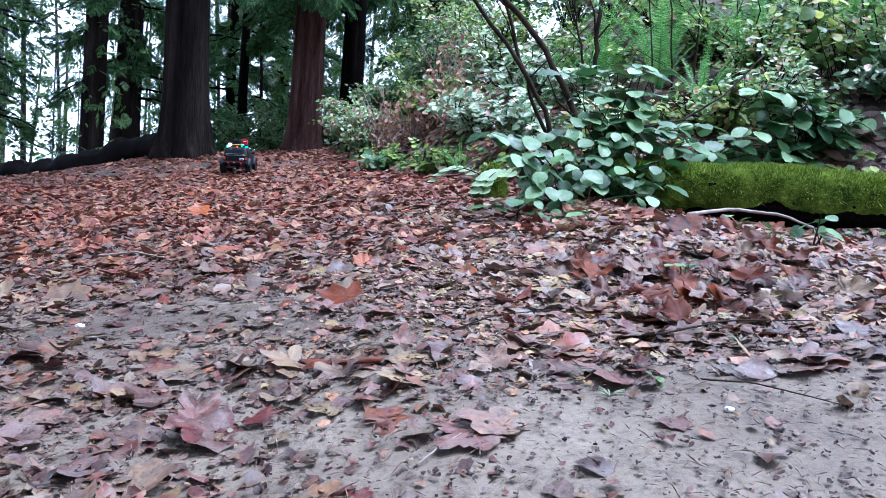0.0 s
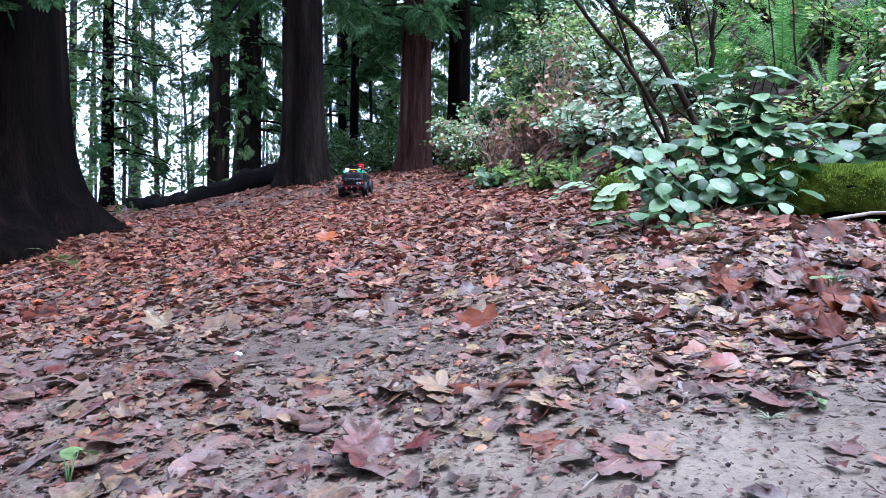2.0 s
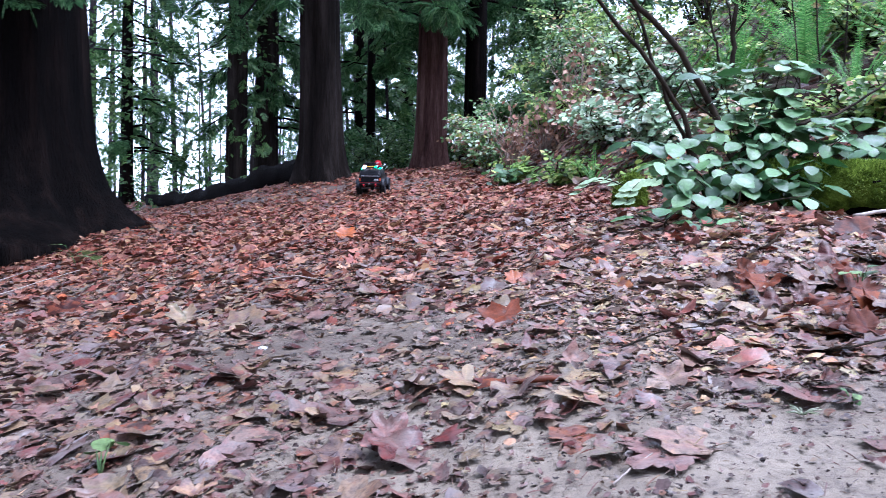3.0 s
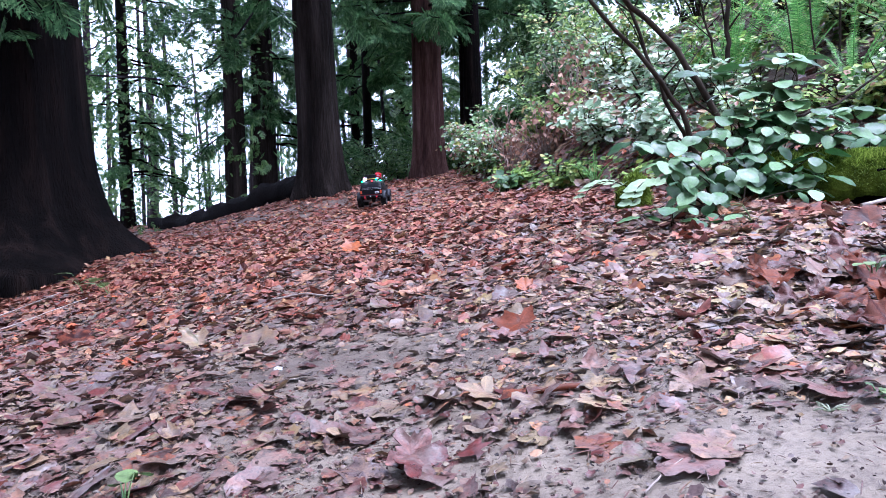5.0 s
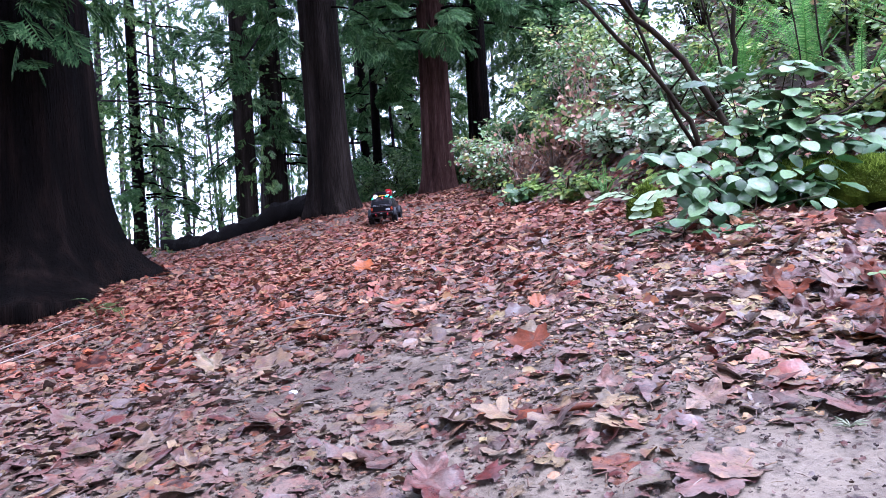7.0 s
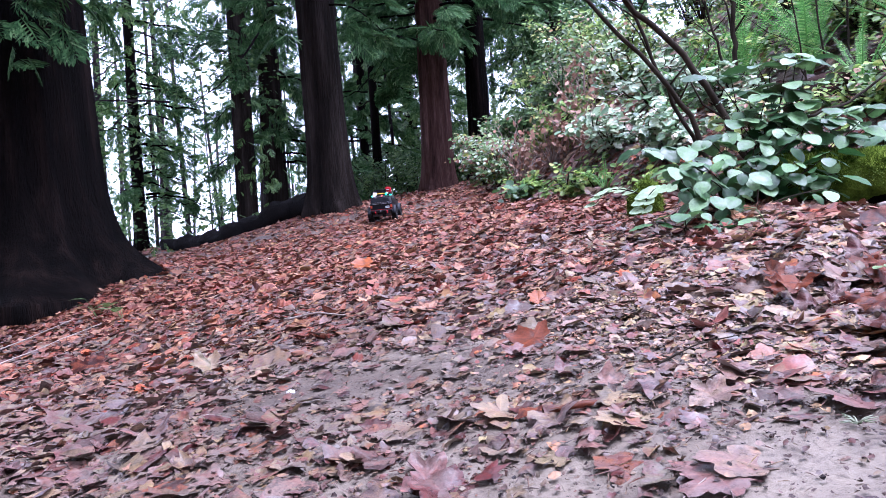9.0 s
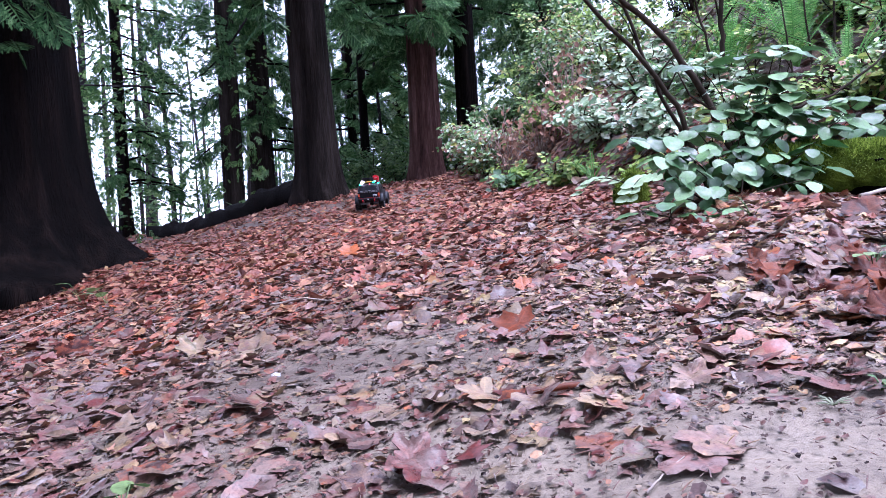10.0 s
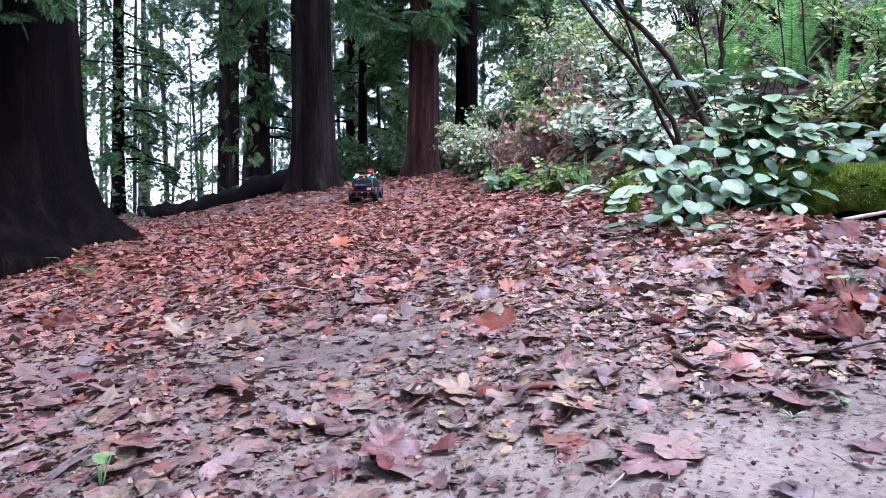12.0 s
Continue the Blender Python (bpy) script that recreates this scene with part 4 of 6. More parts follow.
# leaves that stand out: place, size, turn, tilt, lean, shape
for x, y, s, a, tl, ln, k, ms, lab in (
        (0.248, 0.745, 0.115, 80, 4, -3, 5, MAUVE_MESHES, "broad reddish-brown maple leaf flat on bare mud"),
        (0.275, 0.765, 0.085, 200, 9, 5, 2, MAUVE_MESHES, "torn mauve leaf layered on a broader one"),
        (0.057, 1.06, 0.085, 100, 16, 10, 1, TAN_MESHES, "tan maple leaf beside a rolled one"),
        (0.105, 1.02, 0.080, 220, 10, -8, 8, RUST_MESHES, "red-brown leaf layered under a rolled one"),
        (0.202, 0.92, 0.085, 40, 3, 2, 4, TAN_MESHES, "tan leaf trodden flat into mud"),
        (0.105, 0.88, 0.060, 140, 4, 3, 10, TAN_MESHES, "torn yellowish leaf scrap trodden into mud"),
        (-0.044, 0.88, 0.085, 30, 24, 14, 9, MAUVE_MESHES, "brown maple leaf folded up to a ridge"),
        (-0.10, 0.86, 0.075, 160, 12, 8, 10, LEAF_MESHES, "dark red-brown leaf under a folded one"),
        (0.315, 0.94, 0.080, 10, 14, -10, 9, MAUVE_MESHES, "dark mauve crumpled leaf on the trodden path"),
        (0.37, 0.99, 0.075, 130, 12, 6, 9, MAUVE_MESHES, "mauve maple leaf layered over scraps"),
        (0.144, 1.38, 0.10, 70, 30, -8, 3, RUST_MESHES, "dark curled maple leaf on mud"),
        (0.11, 1.33, 0.08, 300, 6, 8, 11, MAUVE_MESHES, "pinkish-brown leaf flat beside a curled one"),
        (0.20, 1.75, 0.06, 20, 35, 10, 4, ORANGE_MESHES, "small orange-brown leaf standing up"),
        (0.575, 1.43, 0.075, 10, 45, -15, 5, MAUVE_MESHES, "pale brown leaf standing on its edge"),
        (0.72, 1.37, 0.12, 120, 16, 12, 6, MAUVE_MESHES, "large mauve leaf in a heap"),
        (0.68, 1.26, 0.10, 60, 30, -10, 7, RUST_MESHES, "curled rust-red leaf propped on others"),
        (0.80, 1.44, 0.11, 200, 18, 16, 8, RUST_MESHES, "large rust-red leaf on a heap"),
        (0.76, 1.31, 0.10, 310, 28, 10, 9, RUST_MESHES, "rust-red leaf with curled rim"),
        (0.86, 1.24, 0.13, 150, 20, -20, 10, MAUVE_MESHES, "wet brown leaf in a heap"),
        (0.74, 1.20, 0.10, 80, 30, 12, 2, RUST_MESHES, "rust-red curled leaf in a heap"),
        (-0.596, 1.81, 0.11, 140, 25, 20, 11, TAN_MESHES, "yellowish-brown leaf curled like a boat"),
        (-1.08, 2.18, 0.12, 30, 40, 8, 5, RUST_MESHES, "dark red-brown leaf standing up"),
        (-0.376, 3.24, 0.12, 90, 30, 5, 4, ORANGE_MESHES, "bright orange leaf among brown ones"),
        (-0.02, 2.16, 0.09, 130, 22, 5, 8, RUST_MESHES, "red-brown leaf on the path"),
        (0.450, 0.87, 0.100, 170, 6, 6, 3, MAUVE_MESHES, "pale pinkish-brown maple leaf flat on the mud"),
        (1.42, 1.72, 0.10, 20, 18, 12, 3, TAN_MESHES, "large pale brown leaf propped before the log"),
        (1.02, 1.75, 0.13, 75, 32, -12, 2, RUST_MESHES, "red-brown leaf lying over others at the bank's foot"),
        (1.20, 1.85, 0.12, 15, 28, 10, 7, RUST_MESHES, "red-brown leaf lying before the log"),
        (0.62, 1.06, 0.10, 40, 12, 8, 3, MAUVE_MESHES, "dark mauve leaf on the trodden path"),
        (-0.62, 0.98, 0.07, 40, 20, 8, 3, RUST_MESHES, "small red leaf on the trodden path"),
        (-0.74, 1.10, 0.09, 140, 10, 8, 7, MAUVE_MESHES, "grey-mauve leaf pressed into mud"),
        (0.02, 1.14, 0.035, 10, 20, 0, 5, RUST_MESHES, "small orange leaf scrap on mud")):
    fallen_leaf(x, y, s, a, tl, ln, k, lab, 0.004 + 0.20 * s * math.sin(radians(abs(tl))), ms)
gh = np.random.default_rng(808)
for k in range(80):
    fallen_leaf(gh.uniform(0.56, 1.10), gh.uniform(1.02, 1.55), gh.uniform(0.035, 0.075), gh.uniform(0, 360), gh.uniform(2, 42), gh.uniform(-25, 25), 6 + k % 6, ("crisp rust-red leaf in a loose heap", "wet brown leaf in a loose heap", "crisp rust-red leaf in a loose heap", "wet brown leaf in a loose heap")[k % 4],
                gh.uniform(0.010, 0.040), (RUST_MESHES, LEAF_MESHES, RUST_MESHES, LEAF_MESHES)[k % 4])


def loose_leaves():
    g = np.random.default_rng(77)
    x, y = scattered(g, 240, -1.5, 1.8, 0.6, 2.7)
    for k in range(min(len(x), 110)):
        fallen_leaf(x[k], y[k], g.uniform(0.045, 0.11), g.uniform(0, 360), g.normal(6, 11), g.normal(4, 9), int(g.integers(0, 12)), "wet brown maple leaf lying on the path", 0.003)


loose_leaves()


# ---- the mossy log and plants on the bank ----
def moss_tufts(g, q, nr, ob):
    """Short blades of moss standing on given points, in clumps."""
    n = len(q)
    blade = np.array([(-0.5, 0, 0), (0.5, 0, 0), (0.0, 1, 0.1)]) * np.array([0.24, 1, 1])
    m = facing(nr + g.normal(0, 0.5, (n, 3))) * (g.uniform(0.007, 0.022, n) * (1 + 1.3 * fbm(q[:, 0] * 22, q[:, 2] * 22 + q[:, 1] * 17, 8, 2)))[:, None, None]
    tagged(part_np("moss_fuzz", *spread(blade, np.array([[0, 1, 2]]), m, q), M_mossblade, ob, "short moss tufts"), kind="stuff")


def mossy_log():
    a, b = np.array([0.96, 2.62, 0.462]), np.array([2.35, 2.22, 0.50])
    t = np.linspace(0, 1, 60)
    p = a + (b - a) * t[:, None] + np.stack([0 * t, 0.01 * np.sin(9 * t), 0.012 * np.sin(7 * t)], -1)
    r = 0.095 + 0.006 * np.sin(t * 14) - 0.045 * np.exp(-t * 16)
    g = np.random.default_rng(5)
    ob = thing("mossy_log", pose(*a), "thick green mossy log lying at the foot of the bank", "log")
    lumps = 1 + 0.07 * g.normal(size=(60, 28)) * 0.7
    # the shadow on the log's underside is painted as near-black wood
    part_np("wood", *tube(p - a, r, 28, lumps), M_shadewood, ob, "dark rotten wood", True)
    # the moss lies over the upper side only, with an uneven hem
    tt = np.linspace(0, 1, 300)
    pf = np.stack([np.interp(tt, t, p[:, k]) for k in range(3)], -1)
    around, along = np.meshgrid(np.arange(200) * 0.2, np.arange(300) * 0.30)
    fine = 1 + 0.10 * fbm(around, along, 19, 3) + 0.05 * fbm(around * 4, along * 1.5, 23, 2)
    v, f = tube(pf - a, np.interp(tt, t, r) + 0.008, 200, fine)
    mid = v[f].mean(1)
    c = np.stack([np.interp(mid[:, 0] + a[0], p[:, 0], p[:, k]) for k in range(3)], -1) - a
    hem = -0.055 + 0.10 * fbm(mid[:, 0] * 9, mid[:, 0] * 3, 4, 4)
    part_np("moss", v, f[mid[:, 2] - c[:, 2] > hem], M_moss, ob, "bright green moss cushion", True)
    n = 44000
    u, w = g.random(n), g.normal(0, 0.9, n)
    w = np.where(np.abs(w) < 1.75 + 1.2 * fbm(u * 20, u * 0, 4, 3), w, g.uniform(-1.3, 1.3, n))
    d = (b - a) / np.linalg.norm(b - a)
    e = np.cross(d, [0, 0, 1])
    c = np.stack([np.interp(u, t, p[:, k]) for k in range(3)], -1) - a
    nr = np.cos(w)[:, None] * np.array([0, 0, 1]) + np.sin(w)[:, None] * e
    hang = np.array([0, 0, -1.0]) * np.clip(np.abs(w) - 1.0, 0, 0.8)[:, None]
    moss_tufts(g, c + nr * (np.interp(u, t, r) + 0.004)[:, None], nr + hang, ob)


mossy_log()


def moss_hump(x, y, r, h, label):
    """A low mound grown over with moss."""
    g = np.random.default_rng(17)
    z0 = float(land(x, y))
    ob = thing("moss_hump", pose(x, y, z0), label, "moss")
    bm = bmesh.new()
    bmesh.ops.create_icosphere(bm, subdivisions=4, radius=1.0)
    for v in bm.verts:
        k = 1 + 0.25 * noise.noise(v.co * 1.7) + 0.10 * noise.noise(v.co * 5.0)
        v.co = Vector((v.co.x * r * k, v.co.y * r * 0.8 * k, v.co.z * h * k))
    q = np.array([v.co[:] for v in bm.verts])
    part("mound", bm, M_moss, ob, "", True)
    q = q[g.integers(0, len(q), 4000)] + g.normal(0, 0.004, (4000, 3))
    q = q[q[:, 2] > 0]
    moss_tufts(g, q, q / np.array([r, r, h]), ob)


moss_hump(0.80, 3.0, 0.075, 0.13, "small mound of yellow-green moss beside the bush")


def bank_log():
    a, b = np.array([1.66, 3.62]), np.array([2.50, 3.78])
    t = np.linspace(0, 1, 24)
    xy = a + (b - a) * t[:, None]
    p = np.stack([xy[:, 0], xy[:, 1], land(xy[:, 0], xy[:, 1]) + 0.05 + 0.02 * np.sin(5 * t)], -1)
    g = np.random.default_rng(18)
    v, f = tube(p, 0.07 + 0.012 * np.sin(t * 13), 16, 1 + 0.07 * g.normal(size=(24, 16)))
    tagged(part_np("fallen_log", v, f, M_bankwood, None, "dark brown fallen log lying on the fern bank", True), "", "log")


M_bankwood = surface("damp_brown_wood", [(0.3, (0.012, 0.007, 0.006)), (0.7, (0.055, 0.030, 0.024))], 9.0, 0.9, 70.0, 0.9, 0.02, wear=0.5)
bank_log()


def oval_leaf():
    """A broad rounded leaf, cupped, with a sunk midrib; y along, 1 long."""
    ys = np.linspace(0, 1, 7)
    w = 0.40 * np.sin(np.pi * np.clip(ys, 0.01, 0.99) ** 0.88) ** 0.58
    v = [(s * q * (1.0), y, 0.10 * (abs(s) * q) - 0.16 * (y - 0.35) ** 2 + (0.012 * (-1) ** k if abs(s) == 1 else 0)) for k, (y, q) in enumerate(zip(ys, w)) for s in (-1, -0.5, 0, 0.5, 1)]
    f = []
    for k in range(6):
        for s in range(4):
            a = 5 * k + s
            f += [(a, a + 1, a + 6), (a, a + 6, a + 5)]
    return np.array(v), np.array(f)


OVAL = oval_leaf()


def leafy_bush(name, foot, stems, label, seed, leaf=0.085, mat=None, per=9, spreadout=0.10):
    """Arching stems that carry broad leaves held flat; stems: the tips, in metres from the foot."""
    g = np.random.default_rng(seed)
    ob = thing(name, pose(*foot), label, "shrub")
    rods, leaves = [], []
    for tip in stems:
        tip = np.array(tip, float)
        t = np.linspace(0, 1, 8)
        side = g.normal(0, 0.03, 3)
        p = np.stack([tip[0] * t ** 1.3, tip[1] * t ** 1.3, tip[2] * t ** 0.8], -1) + side * np.sin(np.pi * t)[:, None]
        rods.append(tube(p, np.linspace(0.003, 0.0012, 8), 5))
        n = per
        tt = 1 - 0.75 * (np.arange(n) / n) ** 1.2
        q = np.stack([np.interp(tt, t, p[:, i]) for i in range(3)], -1)
        a = g.uniform(0, 6.28) + np.arange(n) * 2.4 + g.normal(0, 0.4, n)
        low = np.clip(1.1 - q[:, 2] / 0.42, 0, 1)
        out = np.stack([np.cos(a), np.sin(a) - 0.5 * low, g.normal(-0.05, 0.18, n) - 0.45 * low * g.random(n)], -1)
        sz = leaf * g.uniform(0.65, 1.2, n)
        stalk = 0.25 * sz[:, None] * out
        nod = turns(g.normal(0, 0.2, n), np.radians(2 + 14 * g.random(n) + 20 * low * g.random(n)))
        leaves.append(spread(*OVAL, nod @ facing(out) @ turns(np.zeros(n), 0, g.normal(0, 0.25 + 0.2 * low, n)) * sz[:, None, None], q + stalk))
    rv = joined(rods)
    tagged(part_np("twigwork", *rv, M_stem, ob, "thin brown stems", True), kind="stuff")
    tagged(part_np("foliage", *joined(leaves), mat or M_oval, ob, "broad pale green leaves", True), kind="stuff")
    return ob


def tips(g, centre, size, n):
    return [tuple(np.array(centre) + np.array(size) * g.uniform(-1, 1, 3)) for _ in range(n)]


def rosette_bush(foot, tips, label, seed, leaf=0.10, hang=0.0, pairs=2, each=4, mat=None):
    """Thin stems that each end in a rosette of broad leaves held flat, with pairs of drooping leaves below; tips in the world."""
    g = np.random.default_rng(seed)
    ob = thing("broadleaf_bush", pose(*foot), label, "shrub", "broadleaf bushes beside the log")
    rods, leaves = [], []
    f0 = np.array(foot)
    for tip in tips:
        tip = np.array(tip) - f0
        t = np.linspace(0, 1, 8)
        start = np.array([tip[0] * 0.25 + g.normal(0, 0.03), tip[1] * 0.3 + g.normal(0, 0.02), -0.01])
        p = start + (tip - start) * np.stack([t ** 1.5, t ** 1.5, t ** 0.85], -1) + g.normal(0, 0.015, 3) * np.sin(np.pi * t)[:, None]
        rods.append(tube(p, np.linspace(0.0032, 0.0014, 8), 5))
        spin = g.uniform(0, 6.28)
        for k in range(each + 2 * pairs):
            top = k < each
            u = 1.0 if top else 1.0 - 0.17 * ((k - each) // 2 + 1) - 0.05 * g.random()
            q = np.array([np.interp(u, t, p[:, i]) for i in range(3)])
            a = spin + (k * 6.28 / each if top else 1.2 * ((k - each) // 2) + 3.14 * (k % 2)) + g.normal(0, 0.3)
            drop = (0.05 + 0.18 * g.random() if top else 0.25 + 0.5 * g.random()) + hang * g.uniform(0.5, 1.3)
            out = np.array([[math.cos(a), math.sin(a) - 0.5 * (drop > 0.45), -drop]])
            sz = leaf * g.uniform(0.48, 1.15) * (1 if top else 0.9)
            m = turns(g.normal(0, 0.1), 0.24 + g.normal(0, 0.22)) @ facing(out) @ turns(np.zeros(1), 0, g.normal(0, 0.14 + 0.2 * hang)) * sz
            leaves.append(spread(*OVAL, m, (q + 0.22 * sz * out[0])[None]))
    tagged(part_np("twigwork", *joined(rods), M_stem, ob, "thin brown stems", True), kind="stuff")
    tagged(part_np("foliage", *joined(leaves), mat or M_oval, ob, "broad leaves", True), kind="stuff")
    return ob


def tips(g, centre, size, n):
    return [tuple(np.array(centre) + np.array(size) * g.uniform(-1, 1, 3)) for _ in range(n)]


gb = np.random.default_rng(90)
rosette_bush((1.18, 2.68, float(land(1.18, 2.68))), [(1.25, 2.66, 0.955), (1.19, 2.70, 0.94), (1.32, 2.68, 0.935), (1.13, 2.66, 0.92), (0.97, 2.66, 0.895), (1.05, 2.70, 0.90), (1.25, 2.62, 0.925)],
             "tall bush of broad pale leaves in flat tiers", 91, 0.092, 0.0, 1, 4)
rosette_bush((1.14, 2.62, float(land(1.14, 2.62))), [(1.30, 2.60, 0.835), (1.25, 2.62, 0.815), (1.16, 2.60, 0.77), (1.25, 2.56, 0.765), (1.04, 2.60, 0.75), (1.01, 2.57, 0.72), (1.08, 2.64, 0.83), (1.24, 2.55, 0.70),
             (1.37, 2.56, 0.715), (1.45, 2.58, 0.74), (1.53, 2.62, 0.745), (1.31, 2.54, 0.70), (1.33, 2.50, 0.635), (1.12, 2.56, 0.80), (1.19, 2.55, 0.73), (1.10, 2.55, 0.71), (1.20, 2.58, 0.84), (1.40, 2.54, 0.66)], "bush of broad pale green leaves behind the mossy log", 97, 0.080, 0.06, 2, 6)
rosette_bush((0.98, 2.50, float(land(0.98, 2.50))), [(1.12, 2.50, 0.675), (1.17, 2.46, 0.645), (1.03, 2.47, 0.635), (0.95, 2.52, 0.675), (0.88, 2.48, 0.645), (0.81, 2.50, 0.635), (0.66, 2.52, 0.64), (0.73, 2.54, 0.645),
             (0.74, 2.42, 0.56), (0.89, 2.40, 0.57), (1.12, 2.40, 0.545), (1.21, 2.38, 0.555), (0.81, 2.41, 0.57), (0.99, 2.40, 0.57), (1.05, 2.42, 0.52), (1.27, 2.46, 0.58), (1.25, 2.40, 0.50), (1.17, 2.36, 0.50)], "dense bush of broad green leaves growing over the mossy log", 96, 0.078, 0.34, 3, 4)
rosette_bush((0.93, 2.36, float(land(0.93, 2.36))), [(1.17, 2.31, 0.45), (0.89, 2.30, 0.45), (0.81, 2.30, 0.455), (0.75, 2.30, 0.42), (0.82, 2.32, 0.50), (0.75, 2.31, 0.485), (0.92, 2.32, 0.52)],
             "low drooping bush of round green leaves before the log", 98, 0.066, 0.40, 1, 3)
rosette_bush((0.77, 2.20, float(land(0.77, 2.20))), [(0.73, 2.17, 0.395), (0.77, 2.15, 0.355), (0.83, 2.17, 0.37), (0.69, 2.18, 0.40), (0.62, 2.22, 0.375)], "low seedling with round pale green leaves in litter", 92, 0.072, 0.1, 0, 3)
rosette_bush((2.10, 2.90, float(land(2.10, 2.90))), [(1.88, 2.85, 0.95), (2.0, 2.85, 0.95), (2.11, 2.85, 0.94), (2.18, 2.85, 0.88), (1.94, 2.85, 0.82), (2.06, 2.85, 0.85), (1.82, 2.85, 0.74), (2.11, 2.85, 0.75), (1.99, 2.85, 0.78), (1.9, 2.85, 0.88), (2.13, 2.85, 0.67), (2.01, 2.85, 0.68)],
             "bush of broad pale leaves on the bank above the log", 99, 0.10, 0.05, 1, 5)
rosette_bush((2.65, 3.40, float(land(2.65, 3.40))), tips(gb, (2.65, 3.35, float(land(2.65, 3.40)) + 0.28), (0.30, 0.15, 0.14), 14), "straggling bush of yellow-green leaves on the bank", 301, 0.085, 0.15, 2, 4, M_olive)
rosette_bush((1.62, 2.82, float(land(1.62, 2.82))), tips(gb, (1.62, 2.76, float(land(1.62, 2.82)) + 0.15), (0.28, 0.10, 0.10), 12), "low bush of broad green leaves behind the mossy log", 302, 0.08, 0.3, 2, 4)
rosette_bush((2.85, 2.95, float(land(2.85, 2.95))), tips(gb, (2.85, 2.9, float(land(2.85, 2.95)) + 0.25), (0.30, 0.12, 0.14), 12), "bush of pale broad leaves on the bank", 303, 0.09, 0.2, 2, 4)
F3 = (1.70, 2.95, float(land(1.70, 2.95)))
leafy_bush("broadleaf_bush", F3, tips(gb, (0.15, -0.10, 0.10), (0.30, 0.18, 0.10), 12), "bush of broad pale leaves behind the mossy log", 93, 0.085, None, 8)
for k, (x, y, w, n) in enumerate(((2.25, 2.95, 0.30, 20), (2.75, 3.1, 0.3, 16))):
    leafy_bush("broadleaf_bush", (x, y, float(land(x, y))), tips(gb, (0.0, -0.05, 0.16), (w, 0.15, 0.14), n), "bush of broad pale leaves on the bank", 300 + k, 0.085, None, 7)
F4 = (1.36, 1.74, float(land(1.36, 1.74)))
leafy_bush("low_seedling", F4, tips(gb, (0.0, 0, 0.07), (0.05, 0.05, 0.02), 3), "small seedling with pale leaves before the log", 94, 0.05, None, 4)
F5 = (0.46, 4.95, float(land(0.46, 4.95)))
leafy_bush("low_seedling", F5, tips(gb, (0.0, 0, 0.09), (0.10, 0.06, 0.05), 7), "low whitish-green seedling at the path's side", 95, 0.06, None, 5)


def leaflet_sprig(x, y, z, dip, turn, label):
    """A compound leaf: paired oval leaflets along an arching rib."""
    ob = thing("compound_leaf_sprig", pose(x, y, z, -dip, 0, turn), label, "plant")
    t = np.linspace(0, 1, 8)
    p = np.stack([0 * t, 0.18 * t, 0.07 * np.sin(t * 2.4)], -1)
    part_np("rib", *tube(p, np.linspace(0.003, 0.001, 8), 5), M_stem, ob, "", True)
    for k in range(7):
        for s in (-1, 1):
            u = 0.2 + 0.8 * k / 6
            q = [np.interp(u, t, p[:, i]) for i in range(3)]
            v, f = OVAL
            part_np("leaflet", v @ turns(radians(-s * 62), 0.15, -s * 0.2)[0].T * 0.046 + q, f, M_tier, ob)
    return ob


leaflet_sprig(0.73, 2.36, 0.475, 32, 128, "arching compound leaf with paired pale leaflets")
leaflet_sprig(0.66, 2.48, 0.47, 20, 105, "arching compound leaf with paired pale leaflets")


def frond(g, ln):
    """A sword fern's frond: narrow leaflets in two ranks that shorten to the tip; y along the ground, z up."""
    t = np.linspace(0, 1, 9)
    bend = g.uniform(0.12, 0.75)
    p = np.stack([0 * t, ln * bend * t ** 1.5, ln * (0.95 * t - 0.45 * bend * t ** 2.4)], -1)
    n = 52
    tt = np.linspace(0.16, 0.99, n)
    q = np.stack([np.interp(tt, t, p[:, i]) for i in range(3)], -1)
    d = np.stack([np.interp(tt, t, np.gradient(p, axis=0)[:, i]) for i in range(3)], -1)
    d /= np.linalg.norm(d, axis=1, keepdims=True)
    blade = np.array([(-0.05, 0, 0), (0.07, 0.10, 0), (0.035, 0.6, -0.04), (0, 1, -0.12), (-0.035, 0.6, -0.04)])
    bf = np.array([(0, 1, 2), (0, 2, 4), (4, 2, 3)])
    ls = ln * 0.055 * np.sin(np.pi * (0.12 + 0.86 * tt)) ** 0.7
    got = [tube(p, np.linspace(0.004, 0.001, 9), 4)]
    got[0] = (got[0][0], tri(got[0][1]))
    for s in (-1, 1):
        ax = np.stack([s * np.ones(n), 0.25 * d[:, 1], 0.25 * d[:, 2]], -1)
        y = ax / np.linalg.norm(ax, axis=1, keepdims=True)
        nz = np.cross(d, np.array([1.0, 0, 0]))
        x = np.cross(y, nz)
        x /= np.linalg.norm(x, axis=1, keepdims=True)
        m = np.stack([x, y, np.cross(x, y)], -1)
        got.append(spread(blade, bf, m * ls[:, None, None], q))
    return joined(got)


def sword_fern(x, y, n, ln, seed, label):
    g = np.random.default_rng(seed)
    ob = thing("sword_fern", pose(x, y, float(land(x, y)) - 0.02), label, "fern", "ferns on the bank")
    for k in range(n):
        v, f = frond(g, ln * g.uniform(0.7, 1.1))
        part_np("frond", v @ turns(g.uniform(0, 6.28) if k else 0, g.normal(0, 0.15))[0].T, f, M_fern, ob)
    return ob


